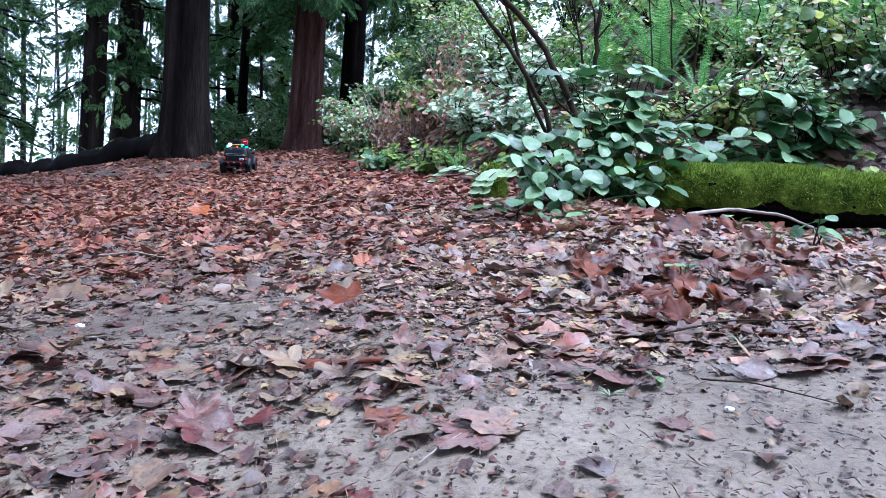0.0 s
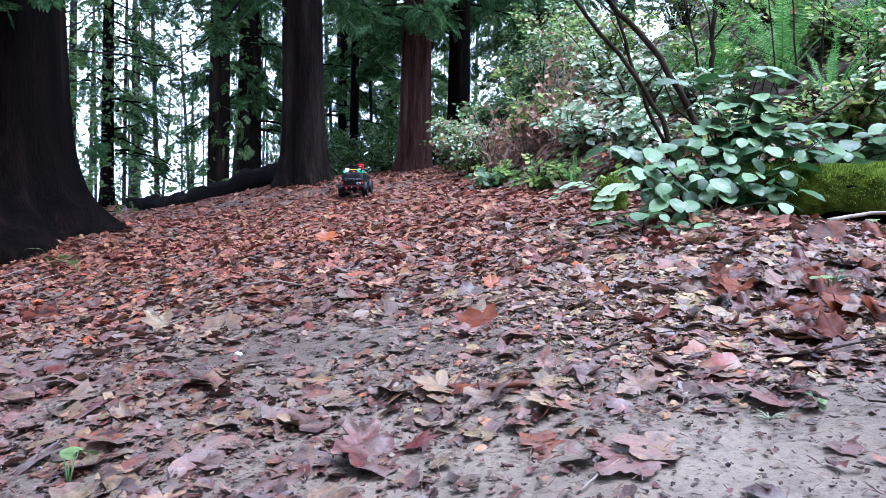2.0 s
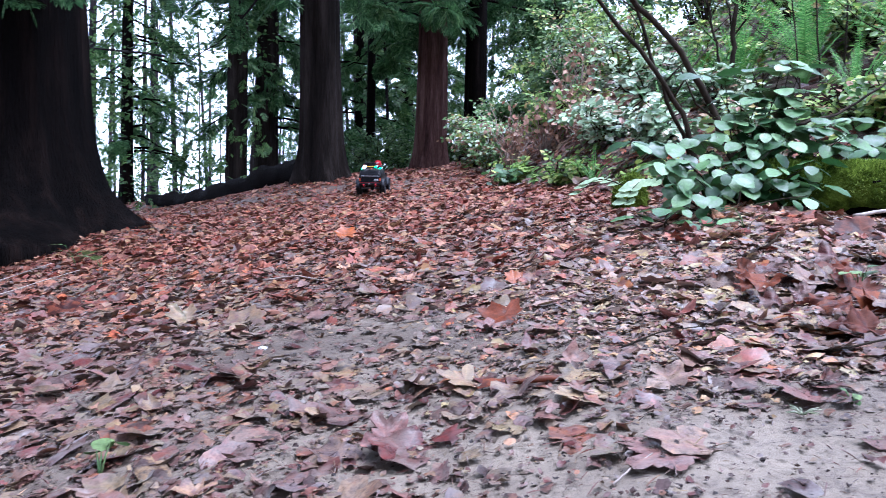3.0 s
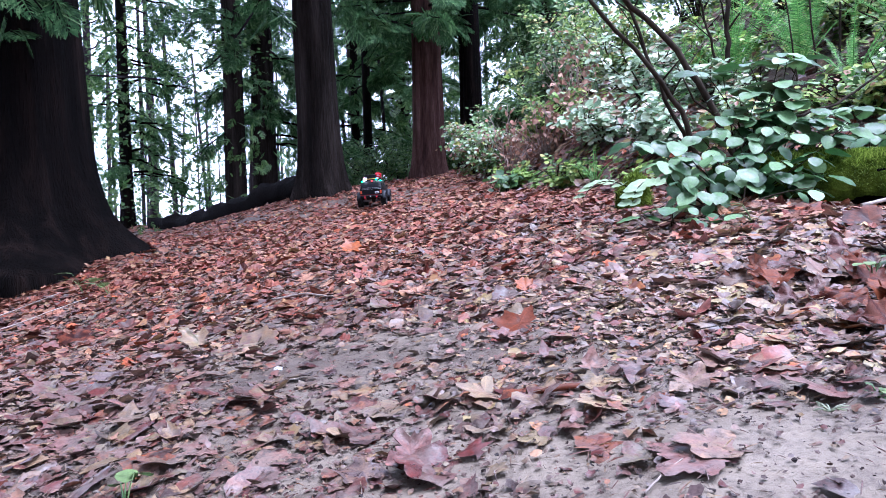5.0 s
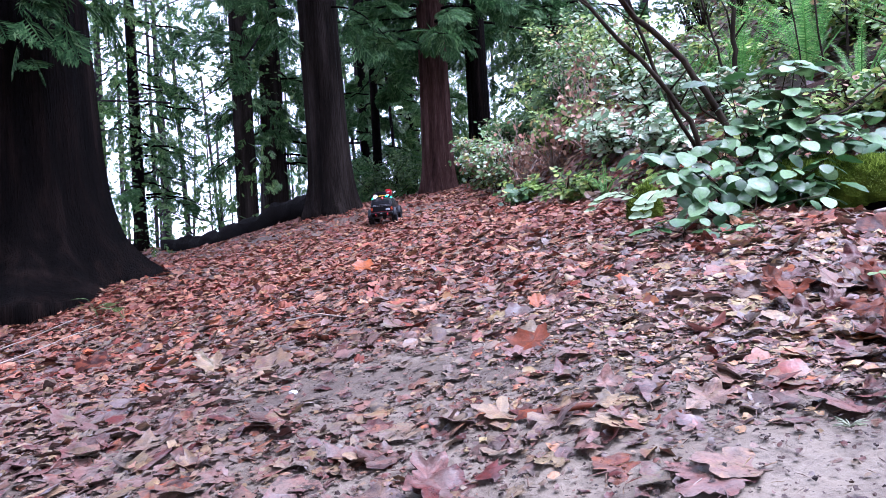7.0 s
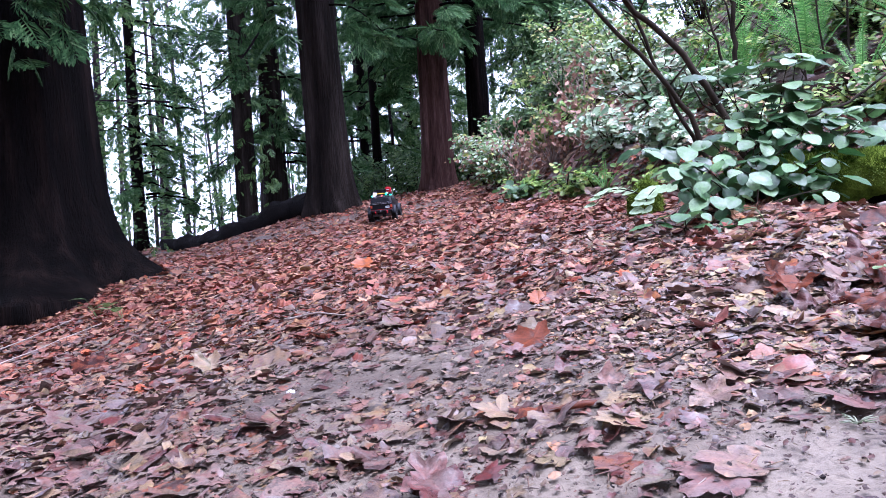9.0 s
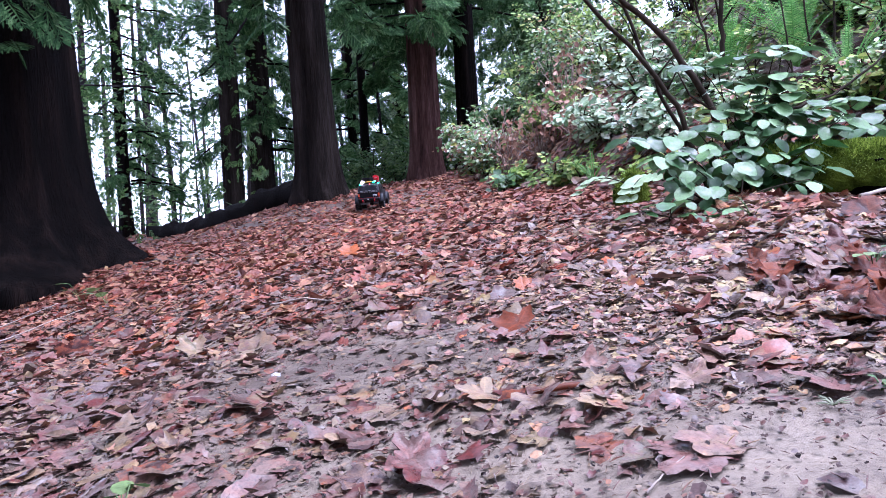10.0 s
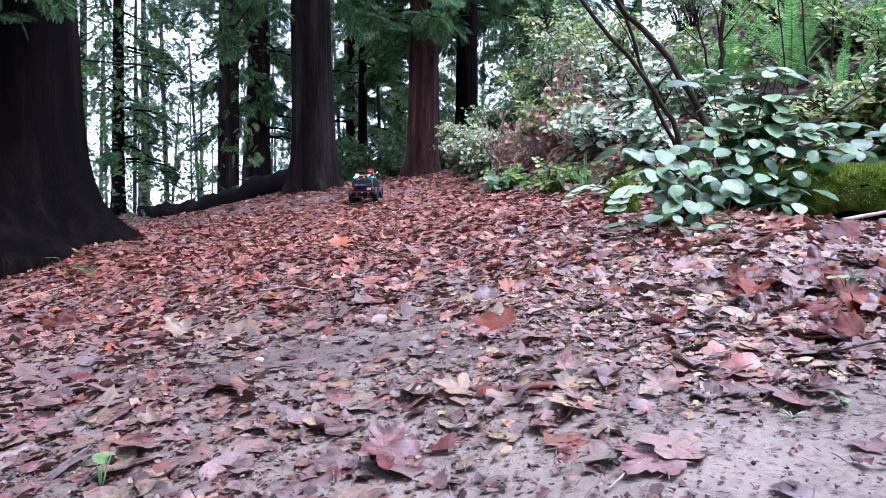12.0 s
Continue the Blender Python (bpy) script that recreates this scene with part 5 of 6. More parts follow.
for x, y, n, ln, seed, text in ((2.05, 4.15, 22, 0.85, 1, "tall sword fern with bright green upright fronds"), (2.65, 4.20, 22, 0.85, 2, "sword fern with arching green fronds on the bank"), (1.80, 4.45, 18, 0.75, 7, "tall sword fern with upright fronds beside saplings"),
                                (2.35, 4.60, 20, 0.85, 8, "tall sword fern with upright fronds on the bank"), (2.95, 3.75, 22, 0.80, 10, "sword fern with upright fronds above the mossy log"), (2.40, 3.70, 22, 0.70, 11, "sword fern with many upright fronds on the bank"),
                                (3.40, 4.10, 20, 0.90, 12, "large sword fern with arching fronds on the bank"), (2.00, 3.55, 16, 0.50, 9, "young sword fern low on the bank"), (2.75, 3.30, 16, 0.50, 13, "young sword fern above the mossy log"), (3.2, 3.5, 18, 0.7, 14, "sword fern among creepers on the bank")):
    sword_fern(x, y, n, ln, seed, text)
sword_fern(1.55, 4.55, 12, 0.60, 3, "sword fern half hidden by shrubs")
sword_fern(1.25, 4.15, 9, 0.40, 4, "small sword fern beside leaning stems")
sword_fern(3.1, 4.6, 14, 0.9, 5, "large sword fern high on the bank")
sword_fern(0.85, 4.0, 7, 0.25, 6, "low yellow-green fern at the bank's foot")


def woody_stem(name, pts, r0, r1, label, twigs=0, seed=0, mat=None):
    g = np.random.default_rng(seed)
    p = np.array(pts, float)
    t = np.linspace(0, 1, len(p))
    u = np.linspace(0, 1, 16)
    q = np.stack([np.interp(u, t, p[:, i]) for i in range(3)], -1)
    q[1:-1] += g.normal(0, r0 * 0.35, (14, 3))
    ob = thing(name, pose(*p[0]), label, "stem", "stems on the bank")
    part_np("stem", *[a if k else a - p[0] for k, a in enumerate(tube(q, np.linspace(r0, r1, 16), 10))], mat or M_stem, ob, "", True)
    for k in range(twigs):
        s = q[g.integers(3, 15)] - p[0]
        e = s + np.array([g.normal(0, 0.18), g.normal(0, 0.12), g.uniform(0.12, 0.4)])
        m = (s + e) / 2 + g.normal(0, 0.02, 3)
        part_np("twig", *tube(np.array([s, m, e]), [r1 * 0.7, r1 * 0.5, r1 * 0.25], 5), mat or M_stem, ob, "", True)
    return ob


woody_stem("leaning_stem", [(1.22, 3.42, 0.60), (1.15, 3.42, 0.86), (0.97, 3.42, 1.13), (0.68, 3.42, 1.45), (0.35, 3.4, 1.85)], 0.014, 0.007, "slender grey-brown stem leaning over the path", 7, 1)
woody_stem("leaning_stem", [(1.36, 3.30, 0.58), (1.23, 3.3, 0.90), (1.06, 3.3, 1.16), (0.80, 3.3, 1.43), (0.5, 3.3, 1.85)], 0.017, 0.010, "thicker grey-brown stem leaning over the path", 6, 2)
woody_stem("leaning_stem", [(1.18, 3.45, 0.70), (1.02, 3.5, 1.12), (0.92, 3.5, 1.42), (0.85, 3.5, 1.9)], 0.010, 0.006, "forked grey-brown stem leaning over the path", 5, 3)
woody_stem("upright_stem", [(1.62, 4.2, 1.15), (1.58, 4.2, 1.35), (1.51, 4.2, 1.65), (1.4, 4.2, 2.2)], 0.008, 0.005, "upright thin brown stem among ferns", 4, 4)
woody_stem("upright_stem", [(1.66, 4.2, 1.18), (1.67, 4.2, 1.45), (1.68, 4.2, 1.75), (1.7, 4.2, 2.4)], 0.015, 0.010, "upright brown sapling stem among ferns", 4, 5)
for k, (x, y, lean, h, r) in enumerate(((1.95, 3.75, -0.10, 1.0, 0.006), (2.10, 3.85, 0.06, 1.1, 0.007), (2.28, 3.7, -0.05, 0.9, 0.005), (1.78, 3.6, -0.12, 1.0, 0.005), (2.55, 3.65, 0.10, 1.1, 0.006), (2.9, 3.5, -0.18, 1.0, 0.007))):
    zs = float(land(x, y)) - 0.03
    woody_stem("upright_stem", [(x, y, zs), (x + lean * 0.4, y, zs + h * 0.45), (x + lean, y, zs + h)], r, r * 0.5, "thin brown stalk standing among ferns", 3, 20 + k)
woody_stem("bent_twig", [(1.33, 2.75, 0.74), (1.55, 2.85, 0.80), (1.75, 2.9, 0.92), (1.95, 2.95, 1.12)], 0.006, 0.003, "pale bent twig reaching out of the bank", 0, 6)


def thicket(name, x, y, h, w, n, label, seed, mat, leaf=0.04, twiggy=10, twig_mat=None, flat=0.35, thick=0.008):
    """A loose shrub: thin arching stems and leaves gathered in flat tiers, with gaps between."""
    g = np.random.default_rng(seed)
    ob = thing(name, pose(x, y, float(land(x, y)) - 0.03), label, "shrub", "shrubs on the bank")
    rods, clumps = [], []
    for k in range(twiggy):
        a, r = g.uniform(0, 6.28), w * math.sqrt(g.random())
        e = np.array([r * math.cos(a), r * math.sin(a), h * g.uniform(0.45, 1.0)])
        t = np.linspace(0, 1, 7)
        arch = g.uniform(0.0, 0.35)
        p = np.stack([e[0] * t ** 1.2, e[1] * t ** 1.2, e[2] * (t + arch * np.sin(np.pi * t) * 0.6)], -1) + g.normal(0, 0.025, (7, 3)) * t[:, None]
        rods.append(tube(p, np.linspace(thick, thick * 0.25, 7), 4))
        for u in g.uniform(0.25, 1.0, 4):
            clumps.append((np.array([np.interp(u, t, p[:, i]) for i in range(3)]) + g.normal(0, 0.08 * w, 3), w * g.uniform(0.09, 0.22)))
    c = g.integers(0, len(clumps), n)
    q = np.array([clumps[i][0] for i in c]) + g.normal(0, 1, (n, 3)) * np.array([clumps[i][1] for i in c])[:, None] * np.array([0.6, 0.6, 0.30])
    q[:, 2] = np.clip(q[:, 2], 0.01, None)
    out = np.stack([g.normal(size=n), g.normal(size=n), g.normal(-0.15, flat, n)], -1)
    sz = leaf * g.uniform(0.55, 1.4, n)
    tagged(part_np("twigwork", *joined(rods), twig_mat or M_stem, ob, "thin twigs", True), kind="stuff")
    tagged(part_np("foliage", *spread(*SMALL, turns(np.full(n, -0.5), 0.52) @ facing(out) @ turns(np.zeros(n), 0, g.normal(0, flat, n)) * sz[:, None, None], q), mat, ob, ""), kind="stuff")
    return ob


# shrubs along the bank: (along the path, above its foot, height, width, look)
SHRUB_LOOKS = {"p": (M_tier, "shrub with pale blue-green leaves in flat tiers", 0.052, 0.55), "o": (M_olive, "straggling olive-green shrub on the bank", 0.045, 0.75), "m": (M_shrub, "loose green shrub with small mixed leaves on the bank", 0.040, 1.0),
               "d": (M_backlit, "dark green shrub with thin leaves on the bank", 0.046, 0.8)}
for k, (y, s, h, w, kind) in enumerate(((5.6, 0.45, 0.40, 0.30, "o"), (7.3, 0.15, 0.55, 0.35, "m"), (8.2, 0.10, 0.65, 0.40, "m"), (8.8, 0.5, 0.55, 0.5, "d"), (10.2, 0.55, 0.55, 0.6, "m"), (11.4, 0.9, 0.6, 0.6, "d"),
                                  (5.0, 0.95, 0.45, 0.40, "p"), (6.2, 1.1, 0.75, 0.55, "o"), (7.4, 1.2, 0.9, 0.6, "m"), (8.8, 1.3, 1.2, 0.7, "o"), (10.4, 1.5, 1.5, 0.8, "d"), (12.5, 1.2, 1.8, 0.9, "d"),
                                  (4.4, 1.9, 0.6, 0.5, "o"), (5.4, 2.1, 0.8, 0.6, "o"), (6.6, 2.3, 1.2, 0.7, "m"), (8.2, 2.6, 1.4, 0.8, "o"), (10.0, 3.0, 1.6, 0.9, "d"), (4.2, 3.1, 0.9, 0.7, "p"),
                                  (5.2, 3.5, 1.2, 0.8, "o"), (6.6, 3.8, 1.4, 0.9, "d"), (8.6, 4.4, 1.7, 1.0, "m"), (11.5, 4.2, 2.0, 1.2, "d"), (14.0, 2.0, 2.2, 1.2, "d"), (2.9, 2.9, 0.7, 0.6, "p"))):
    mat, text, size, dense = SHRUB_LOOKS[kind]
    thicket("bank_shrub", float(toe(y)) + s, y, h, w, int((1300 + 2300 * w) * dense), text, 100 + k, mat, size * (0.75 + 0.05 * y), 22)
for k, (y, s, h, w, kind) in enumerate(((3.6, 3.9, 1.0, 0.8, "o"), (3.9, 0.45, 0.25, 0.3, "p"), (4.5, 0.45, 0.32, 0.35, "p"), (4.7, 1.2, 0.4, 0.4, "o"), (3.4, 3.3, 0.5, 0.5, "o"), (4.8, 2.6, 0.9, 0.6, "o"), (3.4, 0.75, 0.22, 0.3, "m"),
                                        (3.1, 1.7, 0.25, 0.35, "p"), (4.15, 0.95, 0.3, 0.32, "p"), (4.3, 0.15, 0.14, 0.2, "o"), (5.3, 0.10, 0.16, 0.2, "o"), (9.3, 0.9, 1.0, 0.5, "o"), (6.9, 0.75, 0.7, 0.4, "d"),
                                        (3.25, 1.0, 0.24, 0.30, "o"), (3.3, 1.35, 0.30, 0.35, "m"), (3.35, 2.0, 0.40, 0.40, "o"), (3.7, 1.7, 0.45, 0.40, "o"), (4.0, 2.2, 0.5, 0.45, "m"), (3.7, 2.7, 0.5, 0.45, "p"), (4.6, 3.2, 0.8, 0.6, "o"))):
    mat, text, size, dense = SHRUB_LOOKS[kind]
    thicket("bank_shrub", float(toe(y)) + s, y, h, w, int((1000 + 2000 * w) * dense), text, 130 + k, mat, size * (0.75 + 0.05 * y), 20)
for k, (x, y, h, w, n, text) in enumerate(((0.80, 5.5, 0.52, 0.34, 300, "dried pinkish-brown brushwood with hanging dead leaves"), (0.62, 6.1, 0.62, 0.32, 220, "tall dried brushwood with pale dead stalks"), (0.98, 4.9, 0.40, 0.28, 240, "dried brown brushwood at the foot of the bank"),
                                           (1.12, 5.9, 0.62, 0.30, 220, "dried brushwood with curled brown leaves"))):
    thicket("dry_brush", x, y, h, w, n, text, 140 + k, M_dry, 0.042, 30, M_deadstem, 0.9, 0.0055)


def bank_cover():
    """Creepers, seedlings and dead leaves that cover the bank's slope."""
    g = np.random.default_rng(63)
    green, dead = [], []
    for n, mat_list, size, tilt, lift in ((24000, green, 0.042, 0.45, 0.10), (15000, dead, 0.075, 0.4, 0.02)):
        y = g.uniform(2.2, 13, n)
        x = toe(y) + g.random(n) ** 1.3 * 5 + 0.1
        ok = fbm(x * 1.5, y * 1.5, 70, 3) > (-0.02 if mat_list is green else -0.5)
        x, y = x[ok], y[ok]
        r, o = lying(g, x, y, lift * g.random(len(x)), tilt)
        mat_list.append(spread(*SMALL, r * (size * g.uniform(0.6, 1.5, len(x)))[:, None, None], o))
    tagged(part_np("creeper_leaves", *joined(green), M_olive, None, "green creeper leaves over the bank"), "", "creeper", "", "stuff")
    tagged(part_np("bank_litter", *joined(dead), M_litter, None, "dead leaves lying on the bank"), "", "fallen leaves", "", "stuff")


bank_cover()

for k, (x, y, h, w) in enumerate(((-1.25, 14.2, 1.3, 0.8), (-0.75, 15.2, 1.3, 0.9), (-1.9, 15.0, 1.0, 0.8), (0.15, 14.6, 1.2, 0.8))):
    thicket("crest_shrub", x, y, h, w, 2600, "dark green shrub behind the crest of the path", 160 + k, M_backlit, 0.06, 20)


# ---- the model truck ----
def plain(name, col, rough=0.5, metal=0.0, scale=40.0, coat=0.0, glow=0.0):
    m = surface(name, [(0.3, tuple(c * 0.75 for c in col)), (0.7, col)], scale, rough, scale * 6, 0.12, 0.002, metal=metal, wear=0.2)
    b = m.node_tree.nodes["Principled BSDF"]
    b.inputs["Coat Weight"].default_value = coat
    b.inputs["Specular IOR Level"].default_value = 0.2
    if glow:
        b.inputs["Emission Color"].default_value, b.inputs["Emission Strength"].default_value = (*col, 1), glow
    return m


M_paint = plain("black_body_paint", (0.006, 0.006, 0.008), 0.38, coat=0.0)
M_plastic = plain("black_plastic", (0.011, 0.011, 0.013), 0.55)
M_grey = plain("grey_plastic", (0.018, 0.019, 0.024), 0.6)
M_rubber = plain("tyre_rubber", (0.011, 0.010, 0.010), 0.85)
M_red = plain("red_plastic", (0.55, 0.02, 0.03), 0.4)
M_redpaint = plain("red_stripe_paint", (0.45, 0.01, 0.02), 0.35)
M_lens = plain("orange_lens", (0.60, 0.09, 0.04), 0.2)
M_white = plain("white_plastic", (0.78, 0.78, 0.80), 0.4)
M_trim = plain("bright_trim", (0.50, 0.50, 0.54), 0.3, 0.8)
M_steel = plain("dull_steel", (0.28, 0.28, 0.29), 0.4, 0.9)
M_tint = plain("tinted_window", (0.004, 0.004, 0.006), 0.35)
M_yellow = plain("yellow_plastic", (0.62, 0.42, 0.03), 0.4)
M_lamp_white = plain("lit_white_lamp", (1.0, 0.95, 1.0), 0.3, glow=3.0)
M_lamp_green = plain("lit_green_bulb", (0.05, 0.9, 0.25), 0.3, glow=2.0)
M_lamp_red = plain("lit_red_bulb", (0.95, 0.05, 0.05), 0.3, glow=2.0)


def block(size, at=(0, 0, 0), bevel=0.002, turn=(0, 0, 0), taper=1.0):
    """A bevelled box; taper: how much narrower its top is."""
    bm = bmesh.new()
    bmesh.ops.create_cube(bm, size=1.0)
    for v in bm.verts:
        k = taper if v.co.z > 0 else 1.0
        v.co = Vector((v.co.x * size[0] * k, v.co.y * size[1], v.co.z * size[2]))
    if bevel:
        bmesh.ops.bevel(bm, geom=bm.edges[:], offset=bevel, segments=2, affect="EDGES", profile=0.5)
    bm.transform(pose(*at, *turn))
    return bm


def lathe(rings, sides=28, at=(0, 0, 0), turn=(0, 0, 0)):
    """A closed body of revolution about x from (x, radius) pairs."""
    bm = bmesh.new()
    rows = []
    for x, r in rings:
        rows.append([bm.verts.new((x, r * math.cos(2 * math.pi * k / sides), r * math.sin(2 * math.pi * k / sides))) for k in range(sides)])
    for a, b in zip(rows, rows[1:]):
        for k in range(sides):
            j = (k + 1) % sides
            bm.faces.new((a[k], a[j], b[j], b[k]))
    bm.faces.new(rows[0][::-1])
    bm.faces.new(rows[-1])
    bmesh.ops.recalc_face_normals(bm, faces=bm.faces[:])
    bm.transform(pose(*at, *turn))
    return bm


def rod(a, b, r, sides=10):
    """A straight round bar from a to b."""
    a, b = Vector(a), Vector(b)
    bm = bmesh.new()
    bmesh.ops.create_cone(bm, cap_ends=True, segments=sides, radius1=r, radius2=r, depth=(b - a).length)
    bm.transform(Matrix.Translation((a + b) / 2) @ (b - a).to_track_quat("Z", "Y").to_matrix().to_4x4())
    return bm


def hull(profile, width, roof_in=0.0, z_in=0.15, bevel=0.004):
    """A shell from a side profile (y, z), drawn across the width; above z_in the sides lean in."""
    bm = bmesh.new()
    sides = []
    for s in (-1, 1):
        sides.append([bm.verts.new((s * (width / 2 - roof_in * max(0, z - z_in) / 0.07), y, z)) for y, z in profile])
    n = len(profile)
    bm.faces.new(sides[0])
    bm.faces.new(sides[1][::-1])
    for k in range(n):
        j = (k + 1) % n
        bm.faces.new((sides[0][j], sides[0][k], sides[1][k], sides[1][j]))
    bmesh.ops.recalc_face_normals(bm, faces=bm.faces[:])
    bmesh.ops.bevel(bm, geom=bm.edges[:], offset=bevel, segments=2, affect="EDGES", profile=0.5)
    return bm


def ring_torus(r, tube_r, at, turn, sides=18, cut=8):
    bm = bmesh.new()
    rows = []
    for k in range(sides):
        a = 2 * math.pi * k / sides
        rows.append([bm.verts.new(((r + tube_r * math.cos(2 * math.pi * j / cut)) * math.cos(a), (r + tube_r * math.cos(2 * math.pi * j / cut)) * math.sin(a), tube_r * math.sin(2 * math.pi * j / cut))) for j in range(cut)])
    for k in range(sides):
        a, b = rows[k], rows[(k + 1) % sides]
        for j in range(cut):
            i = (j + 1) % cut
            bm.faces.new((a[j], b[j], b[i], a[i]))
    bm.transform(pose(*at, *turn))
    return bm


def tyre_mesh(r, w):
    """Rounded tyre with a knobbly tread in two staggered ranks."""
    bm = lathe([(-0.40 * w, 0.56 * r), (-0.5 * w, 0.70 * r), (-0.5 * w, 0.86 * r), (-0.40 * w, 0.95 * r), (0.40 * w, 0.95 * r), (0.5 * w, 0.86 * r), (0.5 * w, 0.70 * r), (0.40 * w, 0.56 * r)], 30)
    for k in range(18):
        for s in (-1, 1):
            a = 2 * math.pi * (k + 0.25 * s) / 18
            b = block((w * 0.46, r * 0.17, r * 0.10), (s * w * 0.25, 0, r * 0.96), 0)
            b.transform(pose(0, 0, 0, math.degrees(a)))
            tmp = bpy.data.meshes.new("tmp")
            b.to_mesh(tmp)
            b.free()
            bm.from_mesh(tmp)
            bpy.data.meshes.remove(tmp)
    return bm


def wheel(parent, x, y, r, w, turn=(0, 0, 0), z=None):
    hub = part("wheel", lathe([(-0.30 * w, 0.20 * r), (-0.30 * w, 0.30 * r), (0.30 * w, 0.30 * r), (0.30 * w, 0.20 * r)], 16), M_plastic, parent, "black beadlock wheel")
    hub.matrix_local = pose(x, y, r if z is None else z, *turn)
    part("tyre", tyre_mesh(r, w), M_rubber, hub, "knobbly black rubber tyre", False)
    s = 1 if x > 0 else -1
    part("rim", lathe([(-0.38 * w, 0.50 * r), (-0.38 * w, 0.58 * r), (0.40 * w, 0.58 * r), (0.44 * w, 0.52 * r), (0.30 * w, 0.47 * r)], 24), M_plastic, hub)
    for k in range(6):
        b = block((0.10 * w, 0.13 * r, 0.40 * r), (s * 0.28 * w, 0, 0.36 * r), 0.0008)
        b.transform(pose(0, 0, 0, 60 * k))
        part("spoke", b, M_grey, hub)
    part("wheel_nut", lathe([(s * 0.26 * w, 0.10 * r), (s * 0.42 * w, 0.09 * r)], 6), M_steel, hub)
    return hub


def model_truck(m):
    t = thing("model_truck", m, "small black radio-controlled off-road truck with loaded roof rack on leaf litter", "model truck")
    W = 0.190
    prof = [(-0.205, 0.098), (-0.210, 0.150), (-0.178, 0.206), (-0.150, 0.214), (0.020, 0.214), (0.045, 0.208), (0.092, 0.160), (0.215, 0.150), (0.222, 0.100), (0.195, 0.092), (0.190, 0.078), (-0.180, 0.078)]
    body = part("body", hull(prof, W, 0.018, 0.152, 0.005), M_paint, t, "glossy black body shell", True)
    # tailgate
    part("tailgate", block((0.168, 0.004, 0.040), (0, -0.2095, 0.124), 0.0015, (-5, 0, 0)), M_paint, body)
    part("stripe", block((0.176, 0.004, 0.005), (0, -0.2090, 0.1025), 0.001), M_redpaint, body, "red stripe along the tailgate")
    part("trim_strip", block((0.172, 0.003, 0.0028), (0, -0.2125, 0.150), 0.0008), M_trim, body, "bright strip under the rear window")
    rear = part("rear_window", block((0.150, 0.003, 0.044), (0, -0.1965, 0.177), 0.001, (-30, 0, 0), 0.90), M_tint, body, "dark tinted rear window with pale stickers")
    part("trim_strip", block((0.140, 0.003, 0.0028), (0, -0.2080, 0.1600), 0.0008), M_trim, body)
    part("trim_strip", block((0.146, 0.004, 0.0030), (0, -0.1780, 0.2085), 0.0008), M_trim, body)
    for x, z, w, h in ((-0.055, 0.170, 0.016, 0.007), (-0.034, 0.171, 0.014, 0.007), (-0.010, 0.170, 0.008, 0.005), (0.004, 0.170, 0.008, 0.005), (0.020, 0.171, 0.010, 0.005), (0.040, 0.172, 0.016, 0.004), (0.034, 0.181, 0.034, 0.005), (0.008, 0.180, 0.012, 0.003)):
        part("sticker", block((w, 0.001, h), (x, -0.2015 + (z - 0.170) * 0.577, z), 0, (-30, 0, 0)), M_white, rear, "pale sticker")
    for s in (-1, 1):
        part("tail_light", block((0.016, 0.006, 0.026), (s * 0.084, -0.2085, 0.126), 0.0015, (-5, 0, 0)), M_lens, body, "orange-red tail light")
        part("side_window", block((0.002, 0.110, 0.032), (s * 0.0875, -0.085, 0.182), 0.0008, (0, -s * 14, 0)), M_tint, body, "dark side window")
        part("side_window", block((0.002, 0.062, 0.030), (s * 0.0875, 0.018, 0.181), 0.0008, (0, -s * 14, 0)), M_tint, body, "dark side window")
        part("door_seam", block((0.0016, 0.0018, 0.060), (s * W / 2, -0.022, 0.118), 0), M_plastic, body)
        part("door_handle", block((0.004, 0.014, 0.004), (s * W / 2, -0.010, 0.140), 0.001), M_trim, body)
        part("side_mirror", block((0.018, 0.007, 0.013), (s * 0.104, 0.060, 0.166), 0.002), M_plastic, body)
        part("rock_slider", rod((s * 0.098, -0.085, 0.072), (s * 0.098, 0.085, 0.072), 0.005), M_plastic, t)
        part("headlight", lathe([(0, 0.012), (0.005, 0.012), (0.007, 0.008)], 16, (s * 0.066, 0.216, 0.128), (0, 0, 90)), M_white, body)
        for y in (-0.155, 0.155):
            bm = bmesh.new()
            arc = [math.pi * k / 12 for k in range(13)]
            rows = []
            for a in arc:
                rows.append([bm.verts.new((s * x, y + r * math.cos(a), 0.062 + r * math.sin(a))) for x, r in ((0.090, 0.064), (0.121, 0.062), (0.122, 0.066), (0.090, 0.070))])
            for a, b in zip(rows, rows[1:]):
                for k in range(4):
                    j = (k + 1) % 4
                    bm.faces.new((a[k], a[j], b[j], b[k]))
            bm.faces.new(rows[0])
            bm.faces.new(rows[-1][::-1])
            bmesh.ops.recalc_face_normals(bm, faces=bm.faces[:])
            part("fender_flare", bm, M_grey, body, "grey plastic fender flare", True)
    # number plate: unreadable, as bars
    plate = part("licence_plate", block((0.034, 0.002, 0.017), (0.052, -0.2125, 0.120), 0.0008, (-5, 0, 0)), M_white, body, "white plate with a dark bar")
    part("bar", block((0.024, 0.001, 0.005), (0.052, -0.2138, 0.119), 0, (-5, 0, 0)), M_grey, plate)
    # bumper, hitch and shackles
    part("rear_bumper", hull([(-0.232, 0.080), (-0.236, 0.092), (-0.226, 0.099), (-0.200, 0.099), (-0.200, 0.078)], 0.186, 0, 9, 0.002), M_plastic, t, "black rear bumper")
